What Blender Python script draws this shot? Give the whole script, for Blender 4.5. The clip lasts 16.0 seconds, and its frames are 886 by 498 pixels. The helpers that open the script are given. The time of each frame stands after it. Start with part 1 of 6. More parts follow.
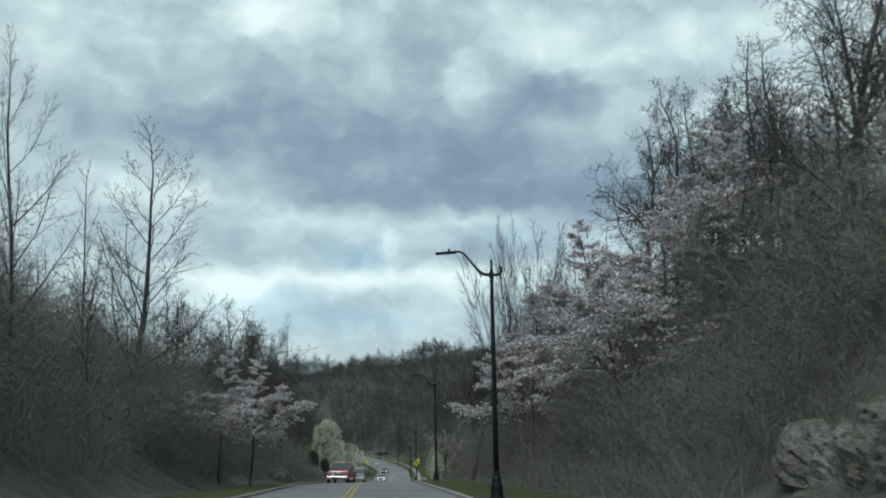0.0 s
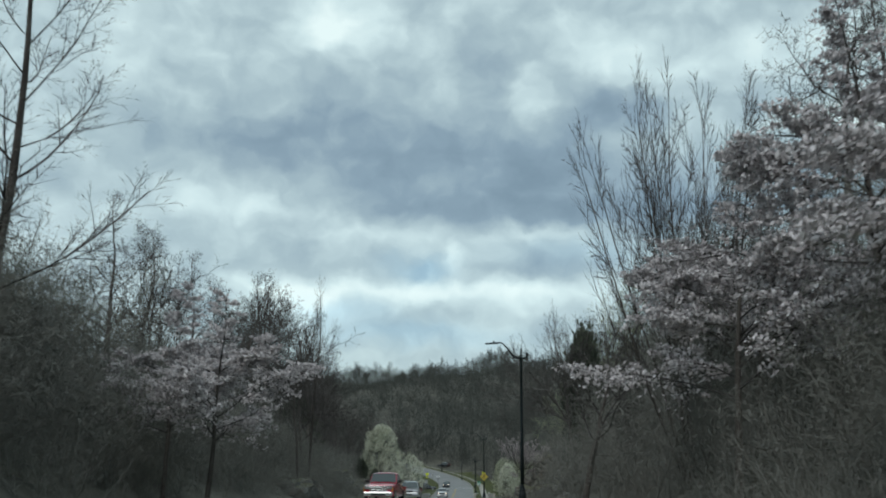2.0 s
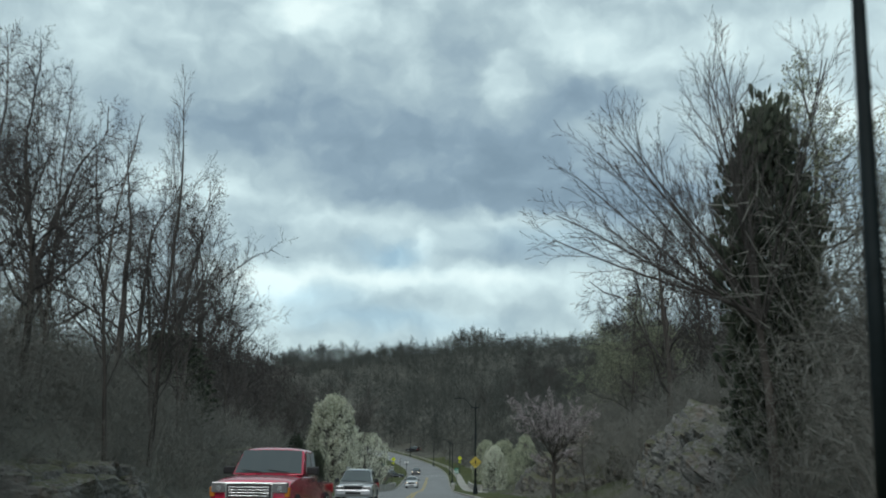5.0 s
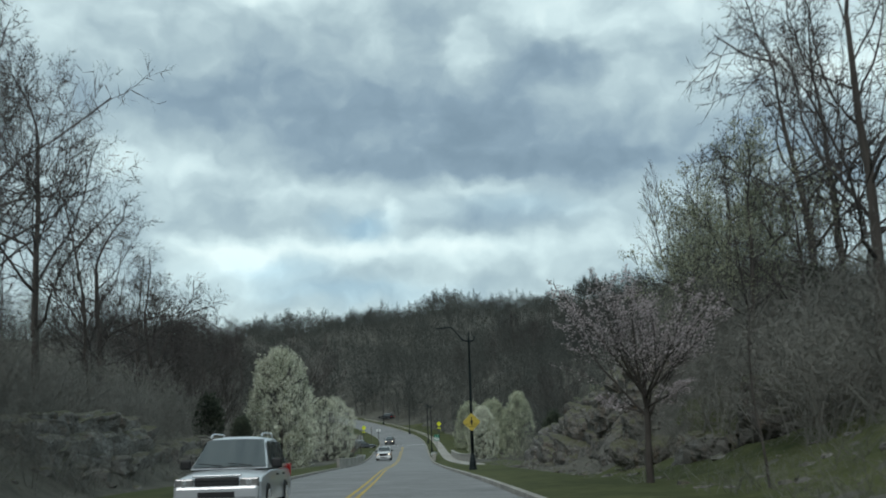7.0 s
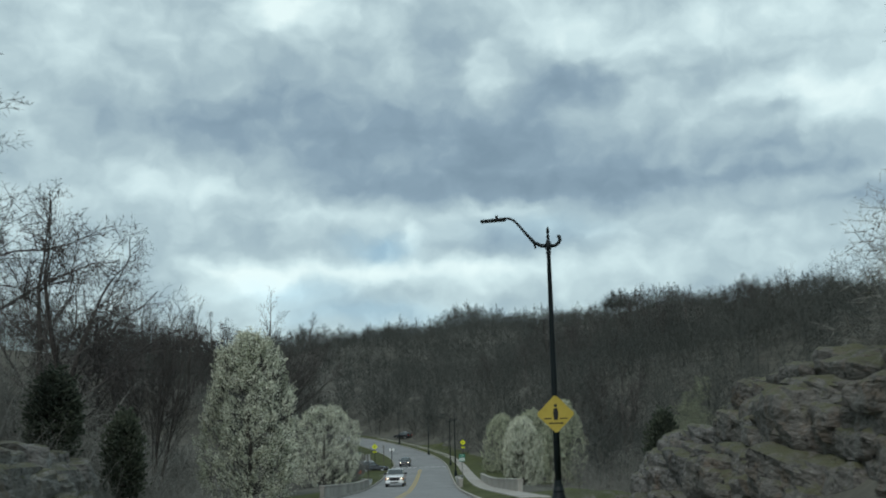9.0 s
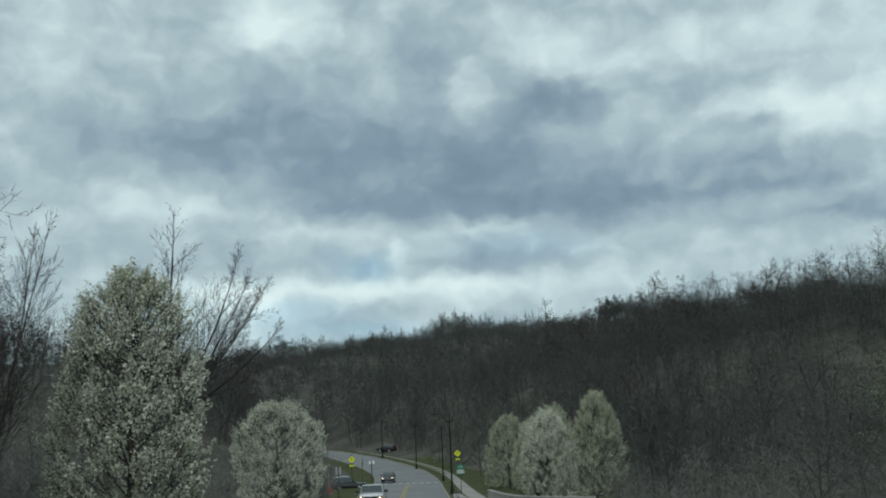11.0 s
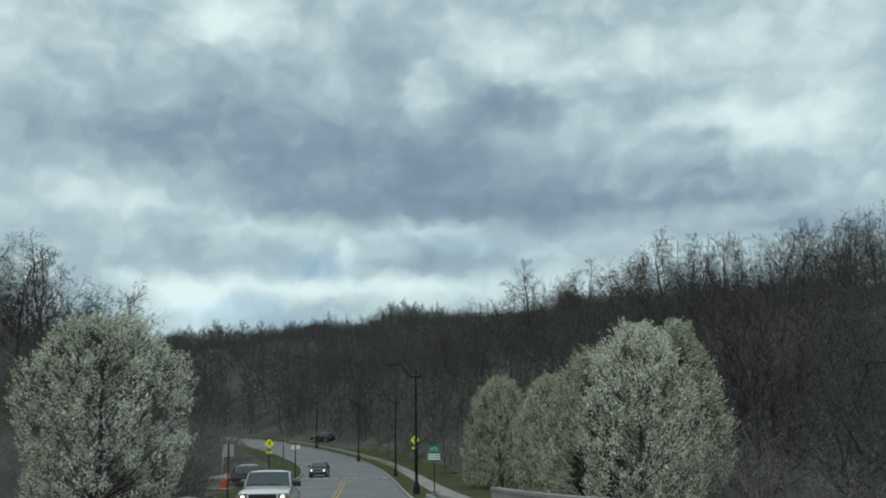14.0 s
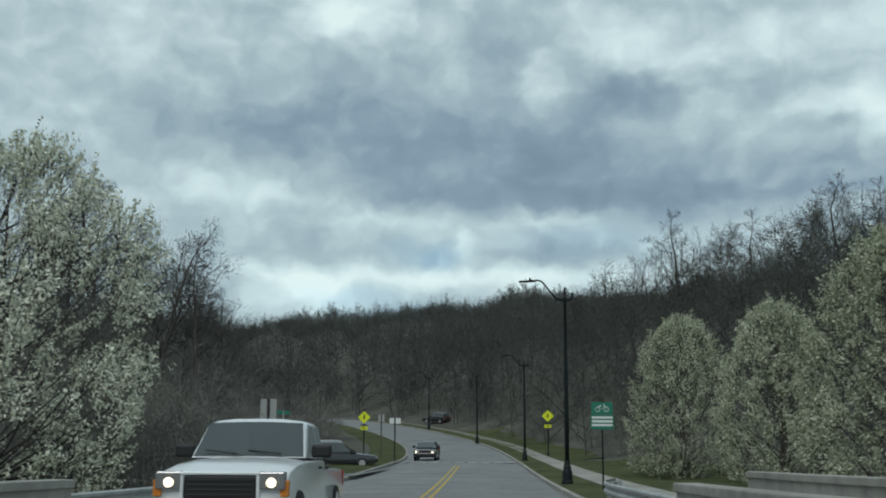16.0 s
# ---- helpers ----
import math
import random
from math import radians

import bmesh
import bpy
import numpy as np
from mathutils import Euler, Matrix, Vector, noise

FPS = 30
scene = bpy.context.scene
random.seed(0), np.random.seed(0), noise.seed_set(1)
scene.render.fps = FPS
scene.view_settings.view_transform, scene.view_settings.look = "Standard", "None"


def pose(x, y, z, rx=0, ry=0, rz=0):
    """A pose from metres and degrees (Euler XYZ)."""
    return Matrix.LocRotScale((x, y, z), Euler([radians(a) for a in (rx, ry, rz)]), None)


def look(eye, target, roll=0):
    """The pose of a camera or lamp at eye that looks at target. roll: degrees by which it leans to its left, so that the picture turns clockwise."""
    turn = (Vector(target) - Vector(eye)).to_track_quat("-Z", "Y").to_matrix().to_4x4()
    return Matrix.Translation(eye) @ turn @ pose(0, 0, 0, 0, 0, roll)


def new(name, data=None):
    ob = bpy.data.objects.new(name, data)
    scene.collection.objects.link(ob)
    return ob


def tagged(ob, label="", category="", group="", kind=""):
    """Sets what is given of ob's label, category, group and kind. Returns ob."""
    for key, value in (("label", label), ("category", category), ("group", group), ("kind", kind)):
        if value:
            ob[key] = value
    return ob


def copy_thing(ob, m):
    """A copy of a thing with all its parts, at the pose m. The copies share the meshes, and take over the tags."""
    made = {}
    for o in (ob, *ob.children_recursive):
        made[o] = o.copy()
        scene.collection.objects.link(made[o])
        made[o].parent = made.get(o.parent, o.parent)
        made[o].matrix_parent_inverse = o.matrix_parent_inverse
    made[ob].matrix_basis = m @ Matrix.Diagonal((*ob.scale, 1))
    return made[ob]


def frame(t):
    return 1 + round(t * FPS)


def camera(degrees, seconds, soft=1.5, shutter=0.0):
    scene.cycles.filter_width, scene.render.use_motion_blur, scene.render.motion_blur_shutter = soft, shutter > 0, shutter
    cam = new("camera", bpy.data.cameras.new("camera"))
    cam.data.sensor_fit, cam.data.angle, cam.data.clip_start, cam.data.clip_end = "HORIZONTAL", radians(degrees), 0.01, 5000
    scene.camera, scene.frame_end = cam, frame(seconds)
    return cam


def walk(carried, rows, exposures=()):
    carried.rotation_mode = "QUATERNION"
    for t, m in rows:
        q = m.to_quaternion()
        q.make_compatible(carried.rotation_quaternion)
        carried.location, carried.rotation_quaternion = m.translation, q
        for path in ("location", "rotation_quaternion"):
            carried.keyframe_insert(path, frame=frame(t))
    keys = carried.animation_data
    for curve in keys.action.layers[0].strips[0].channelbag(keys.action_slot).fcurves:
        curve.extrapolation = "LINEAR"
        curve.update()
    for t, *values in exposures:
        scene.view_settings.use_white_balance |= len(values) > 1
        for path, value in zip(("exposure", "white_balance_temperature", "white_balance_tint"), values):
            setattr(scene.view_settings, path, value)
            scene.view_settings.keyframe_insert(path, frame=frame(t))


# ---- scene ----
cam = camera(42.90, 16.0, soft=1.9, shutter=0.2)
# seconds, x, y, z, yaw, pitch, roll of the eye of a driver going down into the valley
PATH = [
    (0.0, 0.00, 0.00, 1.30, -1.05, 10.08, 0.95),
    (0.5, -0.16, 7.63, 1.19, -0.06, 10.46, 0.50),
    (1.0, -0.30, 15.31, 1.08, 1.27, 10.71, 0.64),
    (1.5, -0.58, 23.09, 0.97, 2.03, 10.99, 0.80),
    (2.0, -0.83, 30.93, 0.87, 2.09, 10.78, -0.15),
    (2.5, -1.09, 38.86, 0.76, 1.34, 10.45, -0.63),
    (3.0, -1.36, 46.89, 0.66, 0.41, 9.98, -0.05),
    (5.5, -3.22, 88.33, 0.09, 0.51, 10.12, -0.67),
    (6.0, -3.32, 96.77, -0.10, 0.64, 9.03, -0.46),
    (6.5, -3.40, 105.29, -0.28, -0.10, 8.69, 0.83),
    (7.0, -3.49, 113.91, -0.49, -0.75, 8.52, 1.71),
    (7.5, -3.59, 122.66, -0.70, -0.73, 8.52, 1.89),
    (8.0, -3.69, 131.49, -0.94, -0.42, 8.81, 2.04),
    (8.5, -3.80, 140.33, -1.19, -0.05, 9.21, 1.78),
    (9.0, -3.96, 149.12, -1.45, 0.24, 9.69, 1.48),
    (9.5, -4.10, 157.80, -1.71, 0.27, 9.75, 1.45),
    (12.0, -5.15, 200.05, -2.96, -0.99, 10.91, 2.38),
    (12.5, -5.30, 207.95, -3.22, -1.15, 10.03, 1.73),
    (13.0, -5.41, 215.65, -3.47, -1.39, 9.99, 1.08),
    (13.5, -5.52, 223.11, -3.71, -1.93, 10.27, 0.81),
    (14.0, -5.60, 230.32, -3.94, -3.34, 10.57, 0.63),
    (14.5, -5.69, 237.31, -4.15, -3.87, 11.50, 0.93),
    (15.0, -5.76, 244.13, -4.37, -2.34, 11.75, 0.06),
    (15.5, -5.84, 250.91, -4.59, 0.99, 10.71, -0.73),
    (16.0, -5.91, 257.73, -4.79, 2.62, 10.11, -0.25),
]
walk(cam, [(t, pose(x, y, z, 90 + p, r, w)) for t, x, y, z, w, p, r in PATH], exposures=[(0.0, 0.14), (2.0, 0.1), (3.0, 0.14), (5.5, 0.14), (8.5, 0.13), (9.5, 0.03), (12.0, -0.08), (12.5, -0.06), (13.1, 0.05), (14.0, -0.02), (15.0, -0.08), (16.0, -0.02)])

# ---------------------------------------------------------------- light
world = bpy.data.worlds.new("sky")
scene.world = world
world.use_nodes = True
wt = world.node_tree
wt.nodes.clear()


def wnode(kind, **props):
    n = wt.nodes.new(kind)
    for k, v in props.items():
        setattr(n, k, v)
    return n


def wmath(op, a, b=None, c=None, clamp=False):
    n = wnode("ShaderNodeMath", operation=op, use_clamp=clamp)
    for i, v in enumerate((a, b, c)):
        if v is None:
            continue
        if isinstance(v, (int, float)):
            n.inputs[i].default_value = v
        else:
            wt.links.new(v, n.inputs[i])
    return n.outputs[0]


def wvec(op, a, b=None, c=None, out=0):
    n = wnode("ShaderNodeVectorMath", operation=op)
    for i, v in enumerate((a, b, c)):
        if v is None:
            continue
        if isinstance(v, tuple):
            n.inputs[i].default_value = v
        else:
            wt.links.new(v, n.inputs[i])
    return n.outputs[out]


SUN_EL, SUN_AZ = radians(48), radians(200)
# cloud deck: bright breaks and dark undersides, each (azimuth, elevation, half width, half height, weight) in degrees
BREAKS = [
    (-7.8, 21.5, 1.96, 1.33, 0.42), (2.5, 18.3, 1.1, 1.05, 0.2), (5.7, 20.7, 1.5, 1.6, 0.14), (8.5, 19.6, 2.85, 0.76, 0.12), (17.8, 19.9, 7.28, 1.58, 0.14),
    (20.5, 16.0, 1.8, 1.0, 0.28), (17.3, 16.6, 1.65, 0.70, 0.2), (13.6, 15.8, 2.5, 0.8, 0.1), (9.8, 15.8, 0.70, 1.14, 0.16), (23.4, 16.7, 1.42, 1.42, 0.2),
    (-18.3, 19.1, 3.8, 2.4, 0.1), (-11.6, 12.7, 3.48, 0.63, 0.16), (-17.2, 12.7, 4.75, 1.27, 0.05), (-1.2, 10.4, 0.6, 0.5, 0.2), (-3.8, 11.3, 2.21, 0.63, 0.16),
    (3.4, 11.6, 1.96, 0.38, 0.24), (-10.0, 8.3, 2.09, 1.08, 0.38), (-4.9, 9.0, 4.11, 0.57, 0.26), (2.0, 8.6, 4.75, 0.63, 0.3),
]
SHADES = [
    (-12.4, 16.7, 5.69, 1.90, -0.12), (-7.3, 18.5, 4.11, 1.90, -0.1), (-4.9, 15.3, 6.33, 1.52, -0.22), (-1.1, 16.2, 2.85, 0.82, -0.16), (3.9, 14.0, 6.64, 1.52, -0.27),
    (7.5, 12.4, 4.75, 0.95, -0.26), (-3.5, 12.6, 4.75, 0.70, -0.2), (0.9, 20.3, 1.33, 1.74, -0.16), (3.6, 19.5, 0.89, 1.27, -0.12), (8.2, 17.6, 2.37, 1.27, -0.14),
    (14.8, 17.6, 1.74, 0.76, -0.18), (17.0, 15.9, 1.65, 0.38, -0.22), (17.1, 13.9, 4.43, 0.63, -0.2), (17.3, 12.7, 4.11, 0.44, -0.24), (20.7, 11.0, 4.11, 0.44, -0.2),
    (-7.2, 9.6, 4.43, 0.51, -0.16), (-8.6, 10.7, 3.48, 0.44, -0.08), (4.2, 9.8, 3.01, 0.41, -0.2), (5.6, 18.0, 2.0, 1.6, -0.14),
]


def build_sky():
    tc = wnode("ShaderNodeTexCoord")
    d = wvec("NORMALIZE", tc.outputs["Generated"])
    sep = wnode("ShaderNodeSeparateXYZ")
    wt.links.new(d, sep.inputs[0])
    x, y, z = sep.outputs
    az = wmath("MULTIPLY", wmath("ARCTAN2", x, y), 57.2958)
    el = wmath("MULTIPLY", wmath("ARCSINE", z), 57.2958)
    comb = wnode("ShaderNodeCombineXYZ")
    wt.links.new(az, comb.inputs[0])
    wt.links.new(el, comb.inputs[1])
    ang = comb.outputs[0]
    # drifting edges: the angles are bent by noise before the breaks are laid in
    warp = wnode("ShaderNodeTexNoise", noise_dimensions="2D")
    warp.inputs["Scale"].default_value, warp.inputs["Detail"].default_value, warp.inputs["Roughness"].default_value = 0.34, 4.0, 0.5
    wt.links.new(wvec("MULTIPLY", ang, (1.0, 1.35, 1.0)), warp.inputs["Vector"])
    off = wvec("MULTIPLY", wvec("SUBTRACT", warp.outputs["Color"], (0.5, 0.5, 0.5)), (2.6, 1.7, 0.0))
    ang2 = wvec("ADD", ang, off)
    total = None
    for a, e, sa, se, w in BREAKS + SHADES:
        q = wvec("MULTIPLY_ADD", ang2, (1 / sa, 1 / se, 0.0), (-a / sa, -e / se, 0.0))
        g = wmath("POWER", 2.0, wmath("MULTIPLY", wvec("DOT_PRODUCT", q, q, out=1), -1.0))
        total = wmath("MULTIPLY_ADD", g, w * 1.08, total if total is not None else 0.0)

    def deck(scale, detail, rough, stretch, move):
        n = wnode("ShaderNodeTexNoise", noise_dimensions="2D")
        n.inputs["Scale"].default_value, n.inputs["Detail"].default_value, n.inputs["Roughness"].default_value = scale, detail, rough
        wt.links.new(wvec("MULTIPLY_ADD", ang2, (*stretch, 1.0), (*move, 0.0)), n.inputs["Vector"])
        return wmath("SUBTRACT", n.outputs[0], 0.5)

    # heaped undersides: rounded cells of two sizes, their rims broken by the bent angles
    v = 0.585
    for scale, weight, move in ((0.36, -0.21, (3.0, 8.0)), (0.85, -0.12, (17.0, 5.0))):
        cell = wnode("ShaderNodeTexVoronoi", voronoi_dimensions="2D", feature="SMOOTH_F1")
        cell.inputs["Scale"].default_value, cell.inputs["Smoothness"].default_value = scale, 0.8
        wt.links.new(wvec("MULTIPLY_ADD", ang2, (0.8, 1.25, 1.0), (*move, 0.0)), cell.inputs["Vector"])
        v = wmath("MULTIPLY_ADD", wmath("SUBTRACT", cell.outputs["Distance"], 0.42), weight, v)
    v = wmath("MULTIPLY_ADD", deck(0.22, 4.0, 0.5, (0.8, 1.2), (4.0, 9.0)), 0.25, v)
    v = wmath("MULTIPLY_ADD", deck(0.9, 3.0, 0.5, (1.0, 1.15), (11.0, 4.0)), 0.16, v)
    v = wmath("ADD", v, total)
    ramp = wnode("ShaderNodeValToRGB")
    r = ramp.color_ramp
    stops = ((0.0, (0.125, 0.190, 0.240)), (0.3, (0.212, 0.300, 0.360)), (0.55, (0.358, 0.470, 0.502)), (0.8, (0.565, 0.710, 0.720)), (1.0, (0.72, 0.86, 0.845)))
    while len(r.elements) < len(stops):
        r.elements.new(0.5)
    for k, (p, c) in enumerate(stops):
        r.elements[k].position, r.elements[k].color = p, (*c, 1)
    wt.links.new(v, ramp.inputs[0])
    sky = wnode("ShaderNodeTexSky", sky_type="NISHITA")
    sky.sun_disc, sky.sun_elevation, sky.sun_rotation = False, SUN_EL, SUN_AZ
    # thin places where blue shows through
    clear = None
    for a, e, sa, se, w in ((-3.4, 9.9, 1.4, 0.4, 0.8), (-7.5, 7.5, 2.6, 0.5, 0.5), (-3.8, 6.4, 4.0, 0.5, 0.6), (5.0, 10.5, 3.0, 0.6, 0.35)):
        q = wvec("MULTIPLY_ADD", ang2, (1 / sa, 1 / se, 0.0), (-a / sa, -e / se, 0.0))
        g = wmath("POWER", 2.0, wmath("MULTIPLY", wvec("DOT_PRODUCT", q, q, out=1), -1.0))
        clear = wmath("MULTIPLY_ADD", g, w, clear if clear is not None else 0.0)
    tint = wnode("ShaderNodeMixRGB", blend_type="MULTIPLY")
    tint.inputs[2].default_value = (0.80, 0.97, 1.12, 1)
    wt.links.new(clear, tint.inputs[0])
    wt.links.new(ramp.outputs[0], tint.inputs[1])
    mix = wnode("ShaderNodeMixRGB", blend_type="ADD")
    mix.inputs[0].default_value = 0.012
    wt.links.new(tint.outputs[0], mix.inputs[1])
    wt.links.new(sky.outputs[0], mix.inputs[2])
    bg = wnode("ShaderNodeBackground")
    bg.inputs[1].default_value = 1.0
    wt.links.new(mix.outputs[0], bg.inputs[0])
    out = wnode("ShaderNodeOutputWorld")
    wt.links.new(bg.outputs[0], out.inputs[0])


build_sky()
world.cycles.sampling_method = "MANUAL"
world.cycles.sample_map_resolution = 512
sun_data = bpy.data.lights.new("sun", "SUN")
sun_data.energy, sun_data.angle, sun_data.color = 0.95, radians(30), (1.0, 0.985, 0.97)
sun = new("sun", sun_data)
sun.matrix_world = look((0, 0, 60), (math.sin(SUN_AZ) * -40, math.cos(SUN_AZ) * -40, 60 - 40 * math.tan(SUN_EL)))


# ---------------------------------------------------------------- materials
def material(name, low, high, scale=2.0, rough=0.85, bump=0.0, metal=0.0, fine=0.0, spec=0.3, per_object=0.0, island=0.0, stretch=(1, 1, 1), bump_scale=1.0):
    m = bpy.data.materials.new(name)
    m.use_nodes = True
    t = m.node_tree
    b = t.nodes["Principled BSDF"]
    b.inputs["Roughness"].default_value, b.inputs["Metallic"].default_value = rough, metal
    b.inputs["Specular IOR Level"].default_value = spec
    geo = t.nodes.new("ShaderNodeNewGeometry")
    mp = t.nodes.new("ShaderNodeVectorMath")
    mp.operation = "MULTIPLY"
    mp.inputs[1].default_value = stretch
    t.links.new(geo.outputs["Position"], mp.inputs[0])
    n = t.nodes.new("ShaderNodeTexNoise")
    n.inputs["Scale"].default_value, n.inputs["Detail"].default_value, n.inputs["Roughness"].default_value = scale, 5, 0.65
    t.links.new(mp.outputs[0], n.inputs["Vector"])
    n2 = t.nodes.new("ShaderNodeTexNoise")
    n2.inputs["Scale"].default_value, n2.inputs["Detail"].default_value = scale * 0.13, 3
    t.links.new(mp.outputs[0], n2.inputs["Vector"])
    mid = t.nodes.new("ShaderNodeMath")
    mid.operation = "MULTIPLY_ADD"
    t.links.new(n2.outputs[0], mid.inputs[0])
    mid.inputs[1].default_value = 0.8
    t.links.new(n.outputs[0], mid.inputs[2])
    last = mid.outputs[0]
    for amount, src in ((per_object, "object"), (island, "island")):
        if amount:
            if src == "object":
                o = t.nodes.new("ShaderNodeObjectInfo").outputs["Random"]
            else:
                o = geo.outputs["Random Per Island"]
            a = t.nodes.new("ShaderNodeMath")
            a.operation = "MULTIPLY_ADD"
            t.links.new(o, a.inputs[0])
            a.inputs[1].default_value = amount
            t.links.new(last, a.inputs[2])
            s = t.nodes.new("ShaderNodeMath")
            s.operation = "SUBTRACT"
            t.links.new(a.outputs[0], s.inputs[0])
            s.inputs[1].default_value = amount / 2
            last = s.outputs[0]
    ramp = t.nodes.new("ShaderNodeValToRGB")
    ramp.color_ramp.elements[0].position, ramp.color_ramp.elements[1].position = 0.55, 1.0
    ramp.color_ramp.elements[0].color, ramp.color_ramp.elements[1].color = (*low, 1), (*high, 1)
    mr = t.nodes.new("ShaderNodeMapRange")
    mr.inputs["From Min"].default_value, mr.inputs["From Max"].default_value = 0.55, 1.25
    mr.inputs["To Min"].default_value, mr.inputs["To Max"].default_value = 0.5, 1.05
    t.links.new(last, mr.inputs["Value"])
    t.links.new(mr.outputs[0], ramp.inputs[0])
    t.links.new(ramp.outputs[0], b.inputs["Base Color"])
    if bump:
        bn = t.nodes.new("ShaderNodeTexNoise")
        bn.inputs["Scale"].default_value, bn.inputs["Detail"].default_value = scale * 3 * bump_scale, 6
        t.links.new(mp.outputs[0], bn.inputs["Vector"])
        bp = t.nodes.new("ShaderNodeBump")
        bp.inputs["Strength"].default_value, bp.inputs["Distance"].default_value = 0.6, bump
        t.links.new(bn.outputs[0], bp.inputs["Height"])
        t.links.new(bp.outputs[0], b.inputs["Normal"])
    return m


def plain(name, colour, rough=0.5, metal=0.0, spec=0.5, coat=0.0):
    m = bpy.data.materials.new(name)
    m.use_nodes = True
    b = m.node_tree.nodes["Principled BSDF"]
    b.inputs["Base Color"].default_value = (*colour, 1)
    b.inputs["Roughness"].default_value, b.inputs["Metallic"].default_value = rough, metal
    b.inputs["Specular IOR Level"].default_value = spec
    b.inputs["Coat Weight"].default_value, b.inputs["Coat Roughness"].default_value = coat, 0.05
    return m


LITTER = material("leaf_litter", (0.050, 0.050, 0.044), (0.152, 0.146, 0.122), 0.9, 0.95, 0.08, spec=0.1)
GRASS = material("spring_grass", (0.034, 0.044, 0.018), (0.105, 0.112, 0.048), 1.6, 0.95, 0.05, spec=0.1)
ASPHALT = material("worn_asphalt", (0.15, 0.152, 0.152), (0.28, 0.283, 0.28), 3.0, 0.85, 0.01)
CONCRETE = material("weathered_concrete", (0.22, 0.21, 0.19), (0.42, 0.40, 0.36), 2.2, 0.9, 0.01, per_object=0.15)


def rock_material(name, low, high, earth, lichen):
    """Mottled stone with pale lichen, brown stains and moss or earth lying on its level places."""
    m = material(name, low, high, 1.1, 0.92, 0.3, stretch=(1, 1, 1.8), spec=0.2, per_object=0.25)
    t = m.node_tree
    b = t.nodes["Principled BSDF"]
    base = b.inputs["Base Color"].links[0].from_socket
    geo = t.nodes.new("ShaderNodeNewGeometry")

    def mixed(base, colour, scale, lo, hi, extra=None):
        n = t.nodes.new("ShaderNodeTexNoise")
        n.inputs["Scale"].default_value, n.inputs["Detail"].default_value, n.inputs["Roughness"].default_value = scale, 6, 0.7
        t.links.new(geo.outputs["Position"], n.inputs["Vector"])
        v = n.outputs[0]
        if extra is not None:
            a = t.nodes.new("ShaderNodeMath")
            a.operation = "MULTIPLY_ADD"
            t.links.new(extra, a.inputs[0])
            a.inputs[1].default_value = 0.35
            t.links.new(v, a.inputs[2])
            v = a.outputs[0]
        r = t.nodes.new("ShaderNodeMapRange")
        r.inputs["From Min"].default_value, r.inputs["From Max"].default_value = lo, hi
        t.links.new(v, r.inputs["Value"])
        mx = t.nodes.new("ShaderNodeMixRGB")
        mx.inputs[2].default_value = (*colour, 1)
        t.links.new(r.outputs[0], mx.inputs[0])
        t.links.new(base, mx.inputs[1])
        return mx.outputs[0]

    base = mixed(base, lichen, 7.0, 0.54, 0.70)
    base = mixed(base, (0.15, 0.115, 0.085), 1.3, 0.52, 0.70)
    base = mixed(base, (0.022, 0.021, 0.020), 4.8, 0.55, 0.66)
    up = t.nodes.new("ShaderNodeSeparateXYZ")
    t.links.new(geo.outputs["Normal"], up.inputs[0])
    base = mixed(base, earth, 2.0, 0.68, 0.86, up.outputs[2])
    t.links.new(base, b.inputs["Base Color"])
    return m


ROCK = rock_material("grey_gneiss", (0.085, 0.083, 0.079), (0.26, 0.252, 0.238), (0.095, 0.095, 0.06), (0.28, 0.275, 0.26))
# darker than ROCK: the bluff's shade and plant cover put into the colour
DARK_ROCK = rock_material("stained_rock_painted_shade", (0.06, 0.058, 0.053), (0.185, 0.177, 0.161), (0.10, 0.10, 0.06), (0.25, 0.24, 0.215))
# darkest of the three rock colours, used on one boulder
BOULDER_ROCK = rock_material("dark_weathered_boulder", (0.025, 0.024, 0.022), (0.13, 0.122, 0.11), (0.05, 0.052, 0.03), (0.17, 0.16, 0.145))
BARK = material("grey_bark", (0.04, 0.036, 0.033), (0.13, 0.116, 0.104), 3.0, 0.95, 0.02, spec=0.1, per_object=0.2, stretch=(1, 1, 0.3))
TWIG = material("bare_twigs", (0.034, 0.031, 0.030), (0.105, 0.096, 0.090), 1.2, 0.95, spec=0.1, per_object=0.25)
WOODS = material("far_bare_woods", (0.057, 0.063, 0.060), (0.104, 0.107, 0.093), 0.25, 0.95, spec=0.1, island=0.12)
BRUSH = material("dead_brush", (0.125, 0.127, 0.117), (0.240, 0.236, 0.210), 0.4, 0.95, spec=0.1, island=0.2)
BLOOM = material("white_pear_blossom", (0.37, 0.39, 0.275), (0.82, 0.83, 0.70), 1.3, 0.8, spec=0.1, island=0.7, per_object=0.15)
LEAFING = material("blossom_among_new_leaves", (0.30, 0.325, 0.215), (0.68, 0.70, 0.54), 1.3, 0.8, spec=0.1, island=0.7, per_object=0.1)
CHERRY = material("pale_pink_blossom", (0.37, 0.34, 0.345), (0.70, 0.655, 0.66), 1.3, 0.8, spec=0.1, island=0.6)
PINK = material("thin_pink_blossom", (0.31, 0.27, 0.275), (0.58, 0.515, 0.52), 1.3, 0.8, spec=0.1, island=0.6)
BUDS = material("green_spring_buds", (0.17, 0.19, 0.125), (0.37, 0.395, 0.275), 1.3, 0.9, spec=0.1, island=0.5)
CEDAR = material("dark_evergreen", (0.028, 0.036, 0.028), (0.095, 0.110, 0.078), 1.5, 0.9, spec=0.15, island=0.4)
